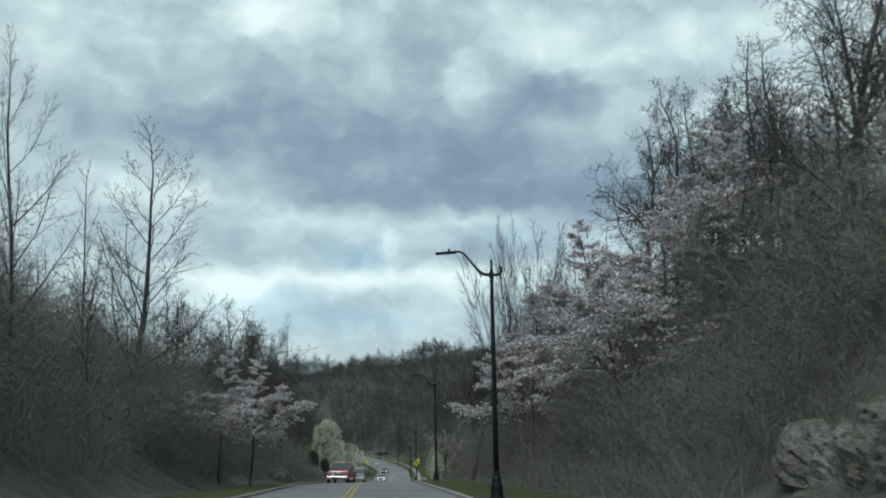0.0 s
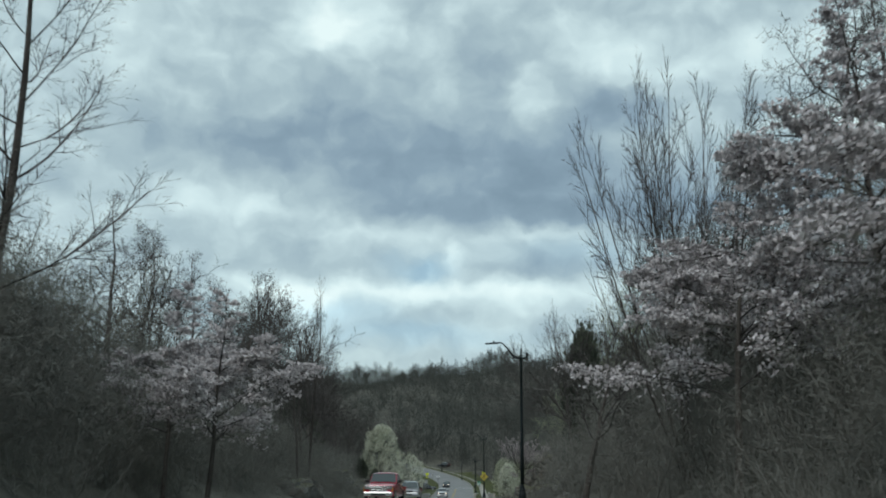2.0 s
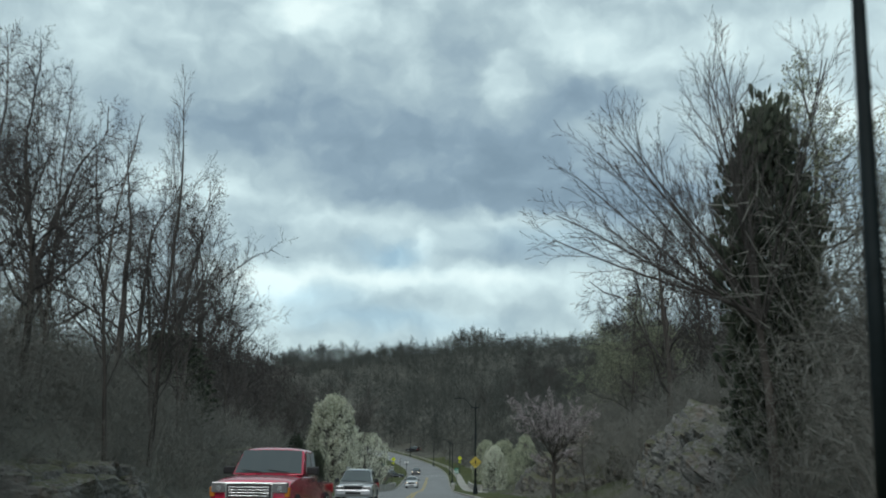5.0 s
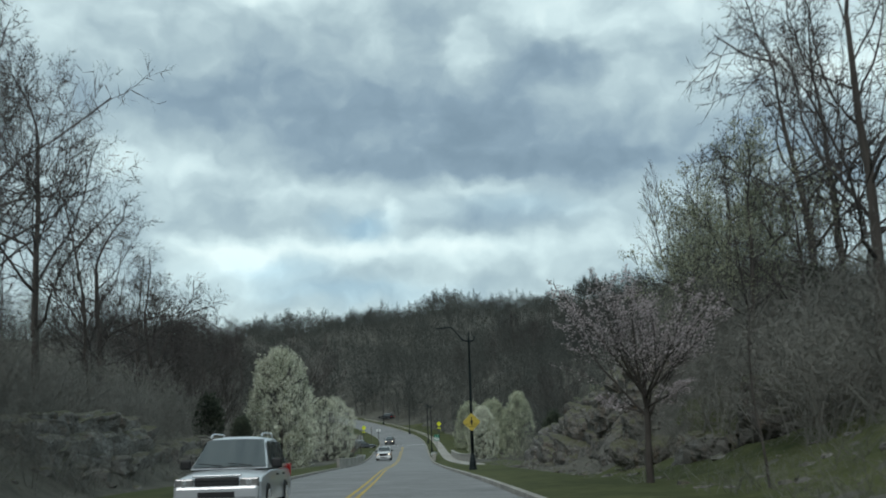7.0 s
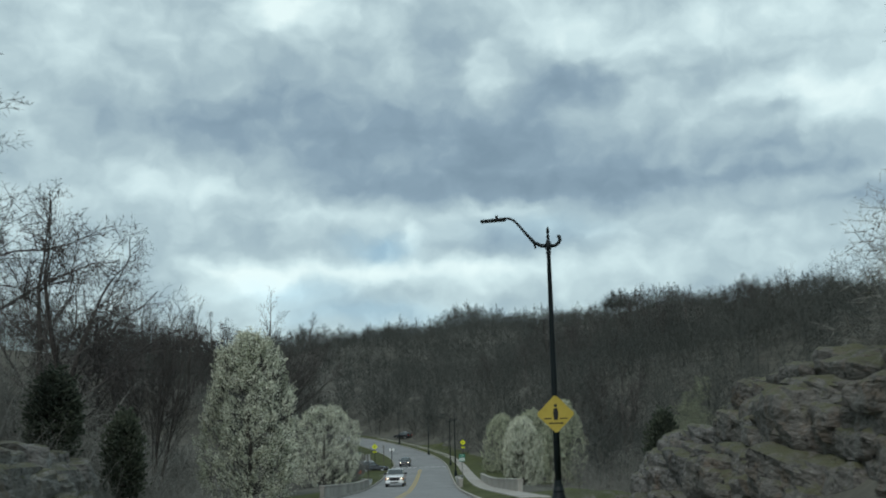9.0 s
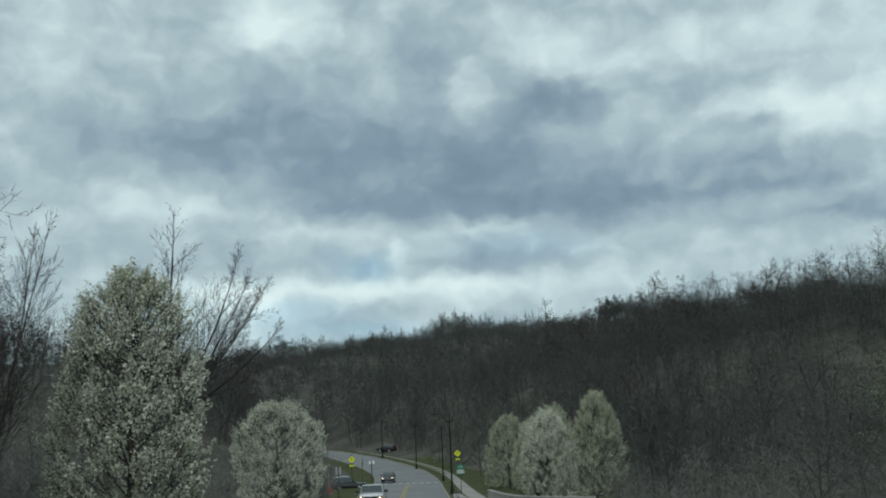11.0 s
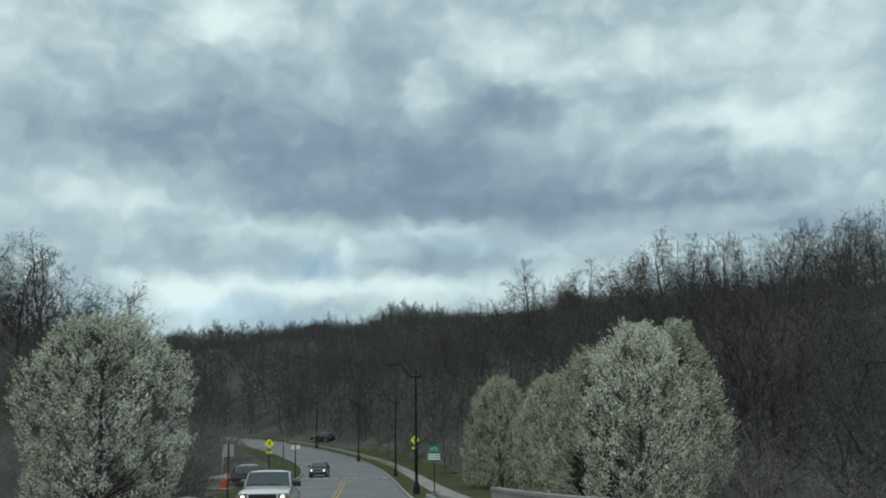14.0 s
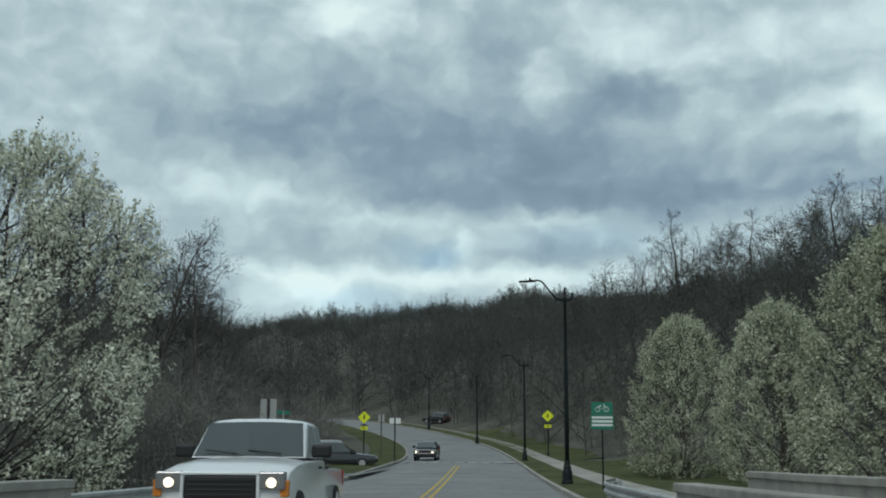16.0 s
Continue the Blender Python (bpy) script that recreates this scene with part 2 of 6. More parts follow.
POLE = material("dark_green_enamel", (0.005, 0.009, 0.010), (0.012, 0.019, 0.021), 5.0, 0.55, spec=0.25)
GALV = material("galvanised_steel", (0.30, 0.31, 0.31), (0.5, 0.51, 0.5), 3.0, 0.5, metal=0.3)
YELLOW = material("amber_sign_sheeting", (0.46, 0.35, 0.06), (0.58, 0.45, 0.09), 4.0, 0.5)
LIME = plain("fluorescent_yellow_sheeting", (0.75, 0.80, 0.02), 0.5)
BLACK = plain("black_legend", (0.012, 0.012, 0.012), 0.6)
WHITE = plain("white_sheeting", (0.75, 0.76, 0.74), 0.5)
GREEN = plain("green_sheeting", (0.015, 0.19, 0.12), 0.5)
SIGN_BACK = plain("bare_aluminium_sign_back", (0.42, 0.43, 0.42), 0.5, 0.4)
ORANGE = plain("orange_fabric", (0.85, 0.10, 0.03), 0.7)
STRIPE_Y = material("worn_yellow_paint", (0.40, 0.28, 0.06), (0.6, 0.42, 0.10), 4.0, 0.8)
STRIPE_W = material("worn_white_paint", (0.42, 0.42, 0.41), (0.7, 0.7, 0.68), 4.0, 0.8)
RUBBER = plain("tyre_rubber", (0.012, 0.012, 0.012), 0.8)
CHROME = plain("bright_trim", (0.78, 0.79, 0.80), 0.22, 0.75)
GLASS = plain("dark_car_glass", (0.05, 0.062, 0.064), 0.04, 0.0, 0.9)
# pale base colour stands in for bright sky seen through the cab
SIDE_GLASS = plain("side_glass_painted_sky", (0.46, 0.50, 0.51), 0.05, 0.0, 0.9)
LAMP_GLASS = plain("headlamp_glass", (0.30, 0.30, 0.30), 0.08, 0.4, 0.8)
AMBER = plain("amber_lens", (0.65, 0.22, 0.03), 0.2, 0.0, 0.6)
TRIM = plain("black_plastic_trim", (0.015, 0.015, 0.016), 0.6)


def glow(name, colour, strength):
    m = plain(name, (0.8, 0.8, 0.8), 0.3)
    b = m.node_tree.nodes["Principled BSDF"]
    b.inputs["Emission Color"].default_value, b.inputs["Emission Strength"].default_value = (*colour, 1), strength
    return m


HEADLIGHT = glow("lit_headlight", (1.0, 0.82, 0.55), 2.5)


# ---------------------------------------------------------------- helpers
def as_mesh(name, verts, faces, mat, smooth=False):
    me = bpy.data.meshes.new(name)
    me.from_pydata(verts, [], faces)
    me.materials.append(mat)
    if smooth:
        me.polygons.foreach_set("use_smooth", [True] * len(me.polygons))
    me.update()
    return me


def part(name, bm, mat, parent=None, label="", smooth=False):
    """Links a bmesh (or a ready mesh) as one object under a thing."""
    if isinstance(bm, bmesh.types.BMesh):
        me = bpy.data.meshes.new(name)
        bm.to_mesh(me)
        bm.free()
        me.materials.append(mat)
        if smooth:
            me.polygons.foreach_set("use_smooth", [True] * len(me.polygons))
    else:
        me = bm
    ob = new(name, me)
    if parent is not None:
        ob.parent = parent
    if label:
        ob["label"] = label
    return ob


def box(bm, lo, hi, bevel=0.0):
    c = [(a + b) / 2 for a, b in zip(lo, hi)]
    s = [b - a for a, b in zip(lo, hi)]
    r = bmesh.ops.create_cube(bm, size=1.0, matrix=Matrix.Translation(c) @ Matrix.Diagonal((*s, 1)))
    if bevel:
        es = list({e for v in r["verts"] for e in v.link_edges})
        bmesh.ops.bevel(bm, geom=es, offset=bevel, segments=2, affect="EDGES", profile=0.5)
    return bm


def turned(profile, sides=14):
    """A bmesh turned about z from (radius, height) rows."""
    bm = bmesh.new()
    rings = []
    for r, z in profile:
        rings.append([bm.verts.new((r * math.cos(2 * math.pi * k / sides), r * math.sin(2 * math.pi * k / sides), z)) for k in range(sides)])
    for a, b in zip(rings, rings[1:]):
        for k in range(sides):
            bm.faces.new((a[k], a[(k + 1) % sides], b[(k + 1) % sides], b[k]))
    bm.faces.new(rings[0][::-1])
    bm.faces.new(rings[-1])
    return bm


def tube(bm, pts, radii, sides=8):
    rings = []
    for i, p in enumerate(pts):
        p = Vector(p)
        t = (Vector(pts[min(i + 1, len(pts) - 1)]) - Vector(pts[max(i - 1, 0)])).normalized()
        u = t.orthogonal().normalized() if abs(t.y) > 0.9 else t.cross(Vector((0, 1, 0))).normalized()
        w = t.cross(u)
        rings.append([bm.verts.new(p + radii[i] * (math.cos(2 * math.pi * k / sides) * u + math.sin(2 * math.pi * k / sides) * w)) for k in range(sides)])
    for a, b in zip(rings, rings[1:]):
        for k in range(sides):
            bm.faces.new((a[k], a[(k + 1) % sides], b[(k + 1) % sides], b[k]))
    bm.faces.new(rings[0][::-1])
    bm.faces.new(rings[-1])
    return bm


# ---------------------------------------------------------------- lie of the land
def eased(y, table, reach=8.0):
    ks, vs = [r[0] for r in table], [r[1] for r in table]
    y = np.asarray(y, float)
    return sum(np.interp(y + o * reach, ks, vs) for o in (-1, -0.5, 0, 0.5, 1)) / 5


ROAD_Z = [(-200, 3), (-60, 0.8), (0, 0), (47, -0.64), (88, -1.2), (125, -2.1), (158, -3.0), (200, -4.26), (230, -5.2), (257, -6.0), (280, -6.3),
          (304, -6.3), (330, -6.05), (349, -5.75), (361, -5.5), (380, -4.6), (400, -3.4), (430, -1.7), (460, 0), (500, 2), (3000, 2)]
ROAD_X = [(-200, 4.0), (-60, 0.0), (0, -1.75), (47, -3.1), (88, -4.95), (125, -5.35), (158, -5.85), (200, -6.9), (257, -7.65), (304, -8.2), (346, -8.7),
          (365, -9.4), (380, -10.9), (390, -12.6), (411, -17.2), (425, -20.7), (440, -25), (459, -31), (480, -39), (520, -58), (600, -95), (1000, -200), (3000, -300)]
HALF = 4.6
# y, start of the bank past the kerb, its width, its rise, slope beyond, longest run beyond
BANK_R = [(-200, 3, 20, 14, 0.15, 60), (60, 3, 20, 14, 0.2, 60), (105, 3, 18, 12, 0.3, 60), (116, 5, 5, 5, 0.3, 60), (134, 5, 5, 4, 0.3, 60), (140, 4, 9, 2.6, 0.25, 60), (158, 4, 9, 2.6, 0.25, 60),
          (165, 5, 6, 4.0, 0.2, 40), (188, 5, 6, 2.6, 0.12, 30), (206, 6, 6, 0, 0.0, 30), (225, 6, 6, -1.2, 0, 30), (300, 6, 6, -1.0, 0, 30), (330, 8, 12, 0, 0.1, 60),
          (370, 8, 30, 13, 0.2, 70), (410, 5, 30, 14.5, 0.22, 70), (460, 4, 30, 10, 0.14, 60), (3000, 4, 30, 10, 0.05, 60)]
BANK_L = [(-200, 3, 9, 6.3, 0.12, 60), (95, 3, 9, 6.0, 0.15, 60), (110, 3.5, 5, 3.4, 0.28, 40), (195, 3.5, 5, 2.4, 0.25, 40), (215, 5, 6, -1.0, 0.12, 40), (300, 6, 6, -0.6, 0.12, 60), (315, 30, 10, 0.0, 0.3, 40),
          (345, 26, 10, 3.0, 0.4, 30), (358, 9, 24, 10.0, 0.35, 40), (470, 6, 24, 11, 0.3, 40), (3000, 6, 24, 10, 0.05, 40)]


# crest of the far ridge: x, ground height
RIDGE = [(-1500, 50), (-400, 62), (-190, 62), (-90, 60.5), (-55, 66.5), (-10, 71.3), (35, 74), (95, 77), (134, 83), (191, 87), (248, 89), (500, 90), (1500, 70)]


def road_x(y):
    return eased(y, ROAD_X)


def road_z(y):
    return eased(y, ROAD_Z, 10.0)


def rough_land(x, y):
    return (np.sin(0.31 * x + 0.17 * y + 1) + np.sin(0.13 * x - 0.29 * y + 2) + 0.6 * np.sin(0.71 * x + 0.53 * y) + 0.5 * np.sin(0.9 * y - 0.6 * x + 4)
            + 0.4 * np.sin(1.7 * x + 1.1 * y + 2) + 0.4 * np.sin(1.3 * x - 2.1 * y)) / 3


def land(x, y):
    """The ground's height."""
    x, y = np.asarray(x, float), np.asarray(y, float)
    d = x - road_x(y)
    rise = np.zeros(np.broadcast(x, y).shape)
    for table, e in ((BANK_R, d - HALF), (BANK_L, -d - HALF)):
        ks = [r[0] for r in table]
        e0, w, h, s, run = (np.interp(y, ks, [r[i] for r in table]) for i in range(1, 6))
        t = np.clip((e - e0) / w, 0, 1)
        rise = rise + np.where(e > 0, h * t * t * (3 - 2 * t) + s * np.clip(e - e0 - w, 0, run) + 0.012 * np.clip(e - 100, 0, 900), 0)
    away = np.clip((np.abs(d) - HALF - 3.0) / 6, 0, 1)
    near = road_z(y) + rise + away * 0.45 * rough_land(x, y) + np.where(np.abs(d) > HALF, 0.10, -0.25)
    near = near + away * 1.9 * np.exp(-((x - 8.6) / 2.4) ** 2 - ((y - 163.0) / 4.2) ** 2)  # earth slumped against the bluff
    t = np.clip((y - 490) / 410, 0, 1)
    t = t * t * (3 - 2 * t)
    far = np.interp(x, [r[0] for r in RIDGE], [r[1] for r in RIDGE]) - 3.2 + 1.3 * np.sin(0.055 * x + 0.5) + 1.6 * np.sin(0.11 * x) + 0.9 * np.sin(0.23 * x + 1) - 0.02 * np.clip(y - 900, 0, 3000)
    return near * (1 - t) + far * t


def ground_at(x, y):
    return float(land(x, y))


def strip(name, ys, offsets, mat, lift=0.0):
    """A ribbon along the road: offsets are (across, height) rows."""
    verts, faces, n = [], [], len(offsets)
    for y in ys:
        cx, cz = float(road_x(y)), float(road_z(y))
        for o, h in offsets:
            verts.append((cx + o, y, cz + h + lift))
    for i in range(len(ys) - 1):
        for k in range(n - 1):
            a = i * n + k
            faces.append((a, a + 1, a + n + 1, a + n))
    return as_mesh(name, verts, faces, mat)


def build_ground():
    near = [4.45, 4.6, 5.2, 6.0, 7.0, 8.0, 9.0, 10.2, 11.5, 13, 14.5, 16, 18, 20, 22.5, 25, 28, 31, 35, 40, 46, 53, *range(61, 420, 11), 460, 600, 1000, 1800, 2600]
    ds = np.array([-v for v in near[::-1]] + [0.0] + near)
    ys = np.concatenate([np.arange(-160, -20, 8), np.arange(-20, 480, 2.0), np.arange(480, 960, 10), np.geomspace(960, 3500, 14)])
    g, yy = np.meshgrid(ds, ys)
    xx = road_x(yy) + g
    zz = land(xx, yy)
    verts = np.stack([xx, yy, zz], -1).reshape(-1, 3).tolist()
    n = len(ds)
    faces = [(i * n + k, i * n + k + 1, (i + 1) * n + k + 1, (i + 1) * n + k) for i in range(len(ys) - 1) for k in range(n - 1)]
    ob = new("ground", as_mesh("ground", verts, faces, LITTER, True))
    return tagged(ob, "brown leaf-littered ground of the wooded valley", "ground", kind="structure")


build_ground()
YS = list(np.arange(-60, 500, 2.0))
road = new("road", strip("road", YS, [(-HALF, 0), (-1.5, 0.05), (1.5, 0.05), (HALF, 0)], ASPHALT))
tagged(road, "pale worn two-lane asphalt road curving into the valley", "road", kind="structure")
for side, name in ((1, "kerb_right"), (-1, "kerb_left")):
    k = strip(name, YS if side > 0 else [y for y in YS if not 306 < y < 350], [(side * (HALF - 0.02), -0.2), (side * (HALF - 0.02), 0.14), (side * (HALF + 0.16), 0.15), (side * (HALF + 0.17), -0.2)][::side], CONCRETE)
    if side < 0:
        me = k
    tagged(new(name, k), "low weathered concrete kerb along the road", "kerb", kind="structure")
for side, name in ((1, "verge_right"), (-1, "verge_left")):
    ysv = [y for y in np.arange(-60, 480, 2.0) if side > 0 or not 306 < y < 350]
    tagged(new(name, strip(name, ysv, [(side * (HALF + 0.16), 0.13), (side * (HALF + 2.2), 0.2), (side * (HALF + 3.6), 0.16), (side * (HALF + 4.8), -0.25)][::side], GRASS)), "strip of short spring grass beside the kerb", "verge", kind="structure")
for o in (-0.14, 0.14):
    ob = new("centre_line", strip("centre_line", [y for y in YS if y < 340], [(o - 0.055, 0.056), (o + 0.055, 0.056)], STRIPE_Y))
    tagged(ob, "worn double yellow centre line", "road marking", kind="structure")


def grass_patch(y0, y1, a, w):
    """Rough grass laid on the bank, following the ground."""
    ys, ds = np.arange(y0, y1 + 0.1, 1.0), np.linspace(a, a + w, 10)
    verts = []
    for i, y in enumerate(ys):
        edge = min(1.0, 0.35 + min(i, len(ys) - 1 - i) / 6)
        for d in ds:
            x = float(road_x(y)) + HALF + a + (d - a) * edge
            verts.append((x, y, ground_at(x, y) + 0.05))
    n = len(ds)
    faces = [(i * n + k, i * n + k + 1, (i + 1) * n + k + 1, (i + 1) * n + k) for i in range(len(ys) - 1) for k in range(n - 1)]
    return tagged(new("grass_bank", as_mesh("grass_bank", verts, faces, GRASS, True)), "rough grass on the roadside bank", "grass", kind="structure")


grass_patch(134, 163, 3.2, 8.0)
grass_patch(194, 224, 3.2, 7.0)
grass_patch(284, 352, 3.2, 9.0)
grass_patch(352, 420, 3.2, 5.0)


# ---------------------------------------------------------------- trees
class Wood:
    """Gathers tapered limbs and blossom clumps of one tree."""

    def __init__(self, seed):
        self.rng = random.Random(seed)
        self.trunk, self.crown, self.bloom = ([], []), ([], []), ([], [])
        self.tips = []
        self.flat, self.thick, self.tier = False, 1.2, 1.0

    def limb(self, store, pts, radii, sides):
        verts, faces = store
        base = len(verts)
        n = len(pts)
        if n == 2 and sides == 3:
            t = (pts[1] - pts[0]).normalized()
            u = t.orthogonal().normalized()
            w = t.cross(u)
            if self.flat:
                side = u * math.cos(self.rng.random() * 6.28) + w * math.sin(self.rng.random() * 6.28)
                verts.extend((tuple(pts[0] - self.thick * radii[0] * side), tuple(pts[0] + self.thick * radii[0] * side), tuple(pts[1])))
                faces.append((base, base + 1, base + 2))
                return
            verts.extend(tuple(pts[0] + 1.3 * radii[0] * (math.cos(2.094 * k) * u + math.sin(2.094 * k) * w)) for k in range(3))
            verts.append(tuple(pts[1]))
            faces.extend(((base, base + 1, base + 3), (base + 1, base + 2, base + 3), (base + 2, base, base + 3)))
            return
        for i, p in enumerate(pts):
            t = (pts[min(i + 1, n - 1)] - pts[max(i - 1, 0)]).normalized()
            u = t.orthogonal().normalized()
            w = t.cross(u)
            for k in range(sides):
                a = 2 * math.pi * k / sides
                verts.append(tuple(p + radii[i] * (math.cos(a) * u + math.sin(a) * w)))
        for i in range(n - 1):
            for k in range(sides):
                a, b = base + i * sides + k, base + i * sides + (k + 1) % sides
                faces.append((a, b, b + sides, a + sides))

    def grow(self, p, d, length, radius, level, plan, store=None):
        """plan: per level (segments, wander, lift, children, spread, length ratio, first child at, sides)."""
        rng = self.rng
        seg, wander, lift, kids, spread, ratio, first, sides = plan[level]
        pts, dirs = [p.copy()], [d.copy()]
        for i in range(seg):
            d = (d + Vector((rng.gauss(0, wander), rng.gauss(0, wander), rng.gauss(0, wander) + lift))).normalized()
            p = p + d * (length / seg)
            pts.append(p.copy())
            dirs.append(d.copy())
        end = 0.3 if level < len(plan) - 1 else 0.45
        radii = [radius * (1 - (1 - end) * i / seg) for i in range(seg + 1)]
        self.limb(store or (self.trunk if level == 0 else self.crown), pts, radii, sides)
        if level == len(plan) - 1:
            self.tips.append((pts, dirs))
            return
        n = max(1, round(kids * (0.85 + 0.3 * rng.random())))
        a = rng.random() * 6.28
        for k in range(n):
            f = first + (1 - first) * (k + rng.random() * 0.8) / n
            i = min(int(f * seg), seg - 1)
            q = pts[i].lerp(pts[i + 1], f * seg - i) if f < 1 else pts[-1]
            a += 2.4 + rng.gauss(0, 0.5)
            axis = dirs[i]
            u = axis.orthogonal().normalized()
            side = math.cos(a) * u + math.sin(a) * axis.cross(u)
            s = spread * (0.75 + 0.5 * rng.random())
            cd = (axis * math.cos(s) + side * math.sin(s)).normalized()
            if level:
                cd = Vector((cd.x, cd.y, cd.z * self.tier)).normalized()
            fall = 1.0 - (0.62 if level == 0 else 0.45) * (f - first) / (1.0001 - first)
            r = radii[min(int(f * seg) + 1, seg)] * (0.62 if level else 0.42)
            self.grow(q, cd, length * ratio * fall * (0.8 + 0.4 * rng.random()), max(r, 0.006), level + 1, plan)
        if level == 0:
            self.grow(pts[-1], dirs[-1], length * ratio * 0.5, radii[-1] * 0.9, level + 1, plan)

    def clump(self, p, d, size, long=1.0):
        rng = self.rng
        verts, faces = self.bloom
        b = len(verts)
        u = d.orthogonal().normalized()
        w = d.cross(u)
        s = size * (0.6 + 0.8 * rng.random())
        for o in (u, w, -u, -w):
            verts.append(tuple(p + o * s * (0.6 + 0.7 * rng.random()) + d * s * rng.gauss(0, 0.3)))
        verts.append(tuple(p + d * s * long * (0.8 + 0.5 * rng.random())))
        verts.append(tuple(p - d * s * long * (0.8 + 0.4 * rng.random())))
        for k in range(4):
            faces.append((b + k, b + (k + 1) % 4, b + 4))
            faces.append((b + (k + 1) % 4, b + k, b + 5))

    def blossoms(self, per_tip, size, scatter=0.1, long=1.3, keep=1.0):
        rng = self.rng
        for pts, dirs in self.tips:
            if rng.random() > keep:
                continue
            for _ in range(per_tip):
                f = rng.random() * (len(pts) - 1)
                i = min(int(f), len(pts) - 2)
                q = pts[i].lerp(pts[i + 1], f - i) + Vector((rng.gauss(0, scatter), rng.gauss(0, scatter), rng.gauss(0, scatter)))
                self.clump(q, dirs[i], size, long)

    def top(self):
        return max(v[2] for v in self.crown[0])

    def thing(self, name, bark=None, twig=None, bloom=None, bloom_name="blossom"):
        """The tree as an Empty at its foot with trunk and crown under it, one metre of its own height scaled to one."""
        h = self.top()
        root = new(name)
        for nm, store, m in (("trunk", self.trunk, bark or BARK), ("crown", self.crown, twig or TWIG), (bloom_name, self.bloom, bloom)):
            if store[0]:
                vs = (np.array(store[0]) / h).tolist()
                part(nm, as_mesh(nm, vs, store[1], m, nm == "trunk"), m, root)
        return root


def upright_tree(seed):
    """Tall tree with a straight leader and long limbs sweeping up from it."""
    w = Wood(seed)
    w.flat, w.thick = True, 1.6
    w.grow(Vector((0, 0, -0.6)), Vector((0, 0, 1)), 17, 0.19, 0, [(12, 0.025, 0.05, 17, 0.85, 0.46, 0.2, 7), (7, 0.06, 0.10, 11, 0.6, 0.36, 0.25, 4), (4, 0.09, 0.06, 6, 0.6, 0.5, 0.2, 3), (1, 0.12, 0.03, 3, 0.55, 0.6, 0.2, 3), (1, 0.12, 0.02, 0, 0, 0, 0, 3)])
    return w


def thin_tree(seed):
    w = Wood(seed)
    w.flat, w.thick = True, 1.9
    w.grow(Vector((0, 0, -0.6)), Vector((0, 0, 1)), 17, 0.12, 0, [(10, 0.035, 0.05, 24, 0.6, 0.22, 0.25, 6), (4, 0.1, 0.12, 9, 0.6, 0.45, 0.2, 3), (1, 0.15, 0.08, 0, 0.6, 0.5, 0.15, 3)])
    return w


def broad_tree(seed):
    """Round-headed tree: crooked limbs leave a short bole and turn upwards into a wide crown of fine twigs."""
    w = Wood(seed)
    w.flat, w.thick = True, 1.55
    w.grow(Vector((0, 0, -0.6)), Vector((0.04, 0, 1)), 8.2, 0.2, 0, [(8, 0.07, 0.03, 10, 0.95, 0.8, 0.3, 8), (8, 0.19, 0.08, 11, 0.85, 0.42, 0.25, 5), (4, 0.22, 0.01, 8, 0.85, 0.5, 0.2, 3), (1, 0.2, -0.04, 4.5, 0.8, 0.62, 0.2, 3), (1, 0.2, -0.04, 0, 0, 0, 0, 3)])
    return w


def vase_tree(seed):
    """A broom of many slim stems, spreading from one foot into a fan of fine twigs."""
    w = Wood(seed)
    w.flat, w.thick = True, 1.6
    for k in range(10):
        a, lean = k * 2.39996 + w.rng.random(), 0.16 + 0.4 * ((k + 0.5) / 10)
        w.grow(Vector((0.1 * math.cos(a), 0.1 * math.sin(a), -0.5)), Vector((lean * math.cos(a), lean * math.sin(a), 1)).normalized(), 9 - 2.2 * lean, 0.055, 0,
               [(9, 0.045, 0.03, 13, 0.5, 0.36, 0.25, 5), (4, 0.08, 0.08, 8, 0.45, 0.5, 0.2, 3), (1, 0.1, 0.06, 5, 0.45, 0.6, 0.2, 3), (1, 0.1, 0.06, 0, 0, 0, 0, 3)])
    return w


def leaning_clump(seed):
    """A straight leader and, low on the bole, long limbs leaning ever further out to the east."""
    w = Wood(seed)
    rng = w.rng
    w.flat, w.thick = True, 1.4
    plan = [(10, 0.02, 0.03, 13, 0.62, 0.34, 0.45, 7), (6, 0.06, 0.08, 9, 0.55, 0.42, 0.2, 4), (4, 0.09, 0.06, 5, 0.55, 0.5, 0.2, 3), (1, 0.1, 0.03, 3, 0.5, 0.6, 0.2, 3), (1, 0.1, 0.03, 0, 0, 0, 0, 3)]
    w.grow(Vector((0, 0, -0.6)), Vector((0, 0, 1)), 14.5, 0.16, 0, plan)
    for tilt, length, side in ((-24, 6.5, 0.2), (18, 7.6, 0.3), (30, 7.4, -0.2), (41, 7.0, 0.15), (52, 6.4, -0.3), (63, 6.0, 0.1)):
        d = Vector((math.sin(radians(tilt)), side, math.cos(radians(tilt)))).normalized()
        w.grow(Vector((0.1, rng.gauss(0, 0.1), 5.2 + rng.random())), d, length, 0.075, 0, [(8, 0.04, 0.03, 10, 0.6, 0.42, 0.25, 6), *plan[1:]], w.crown)
    return w


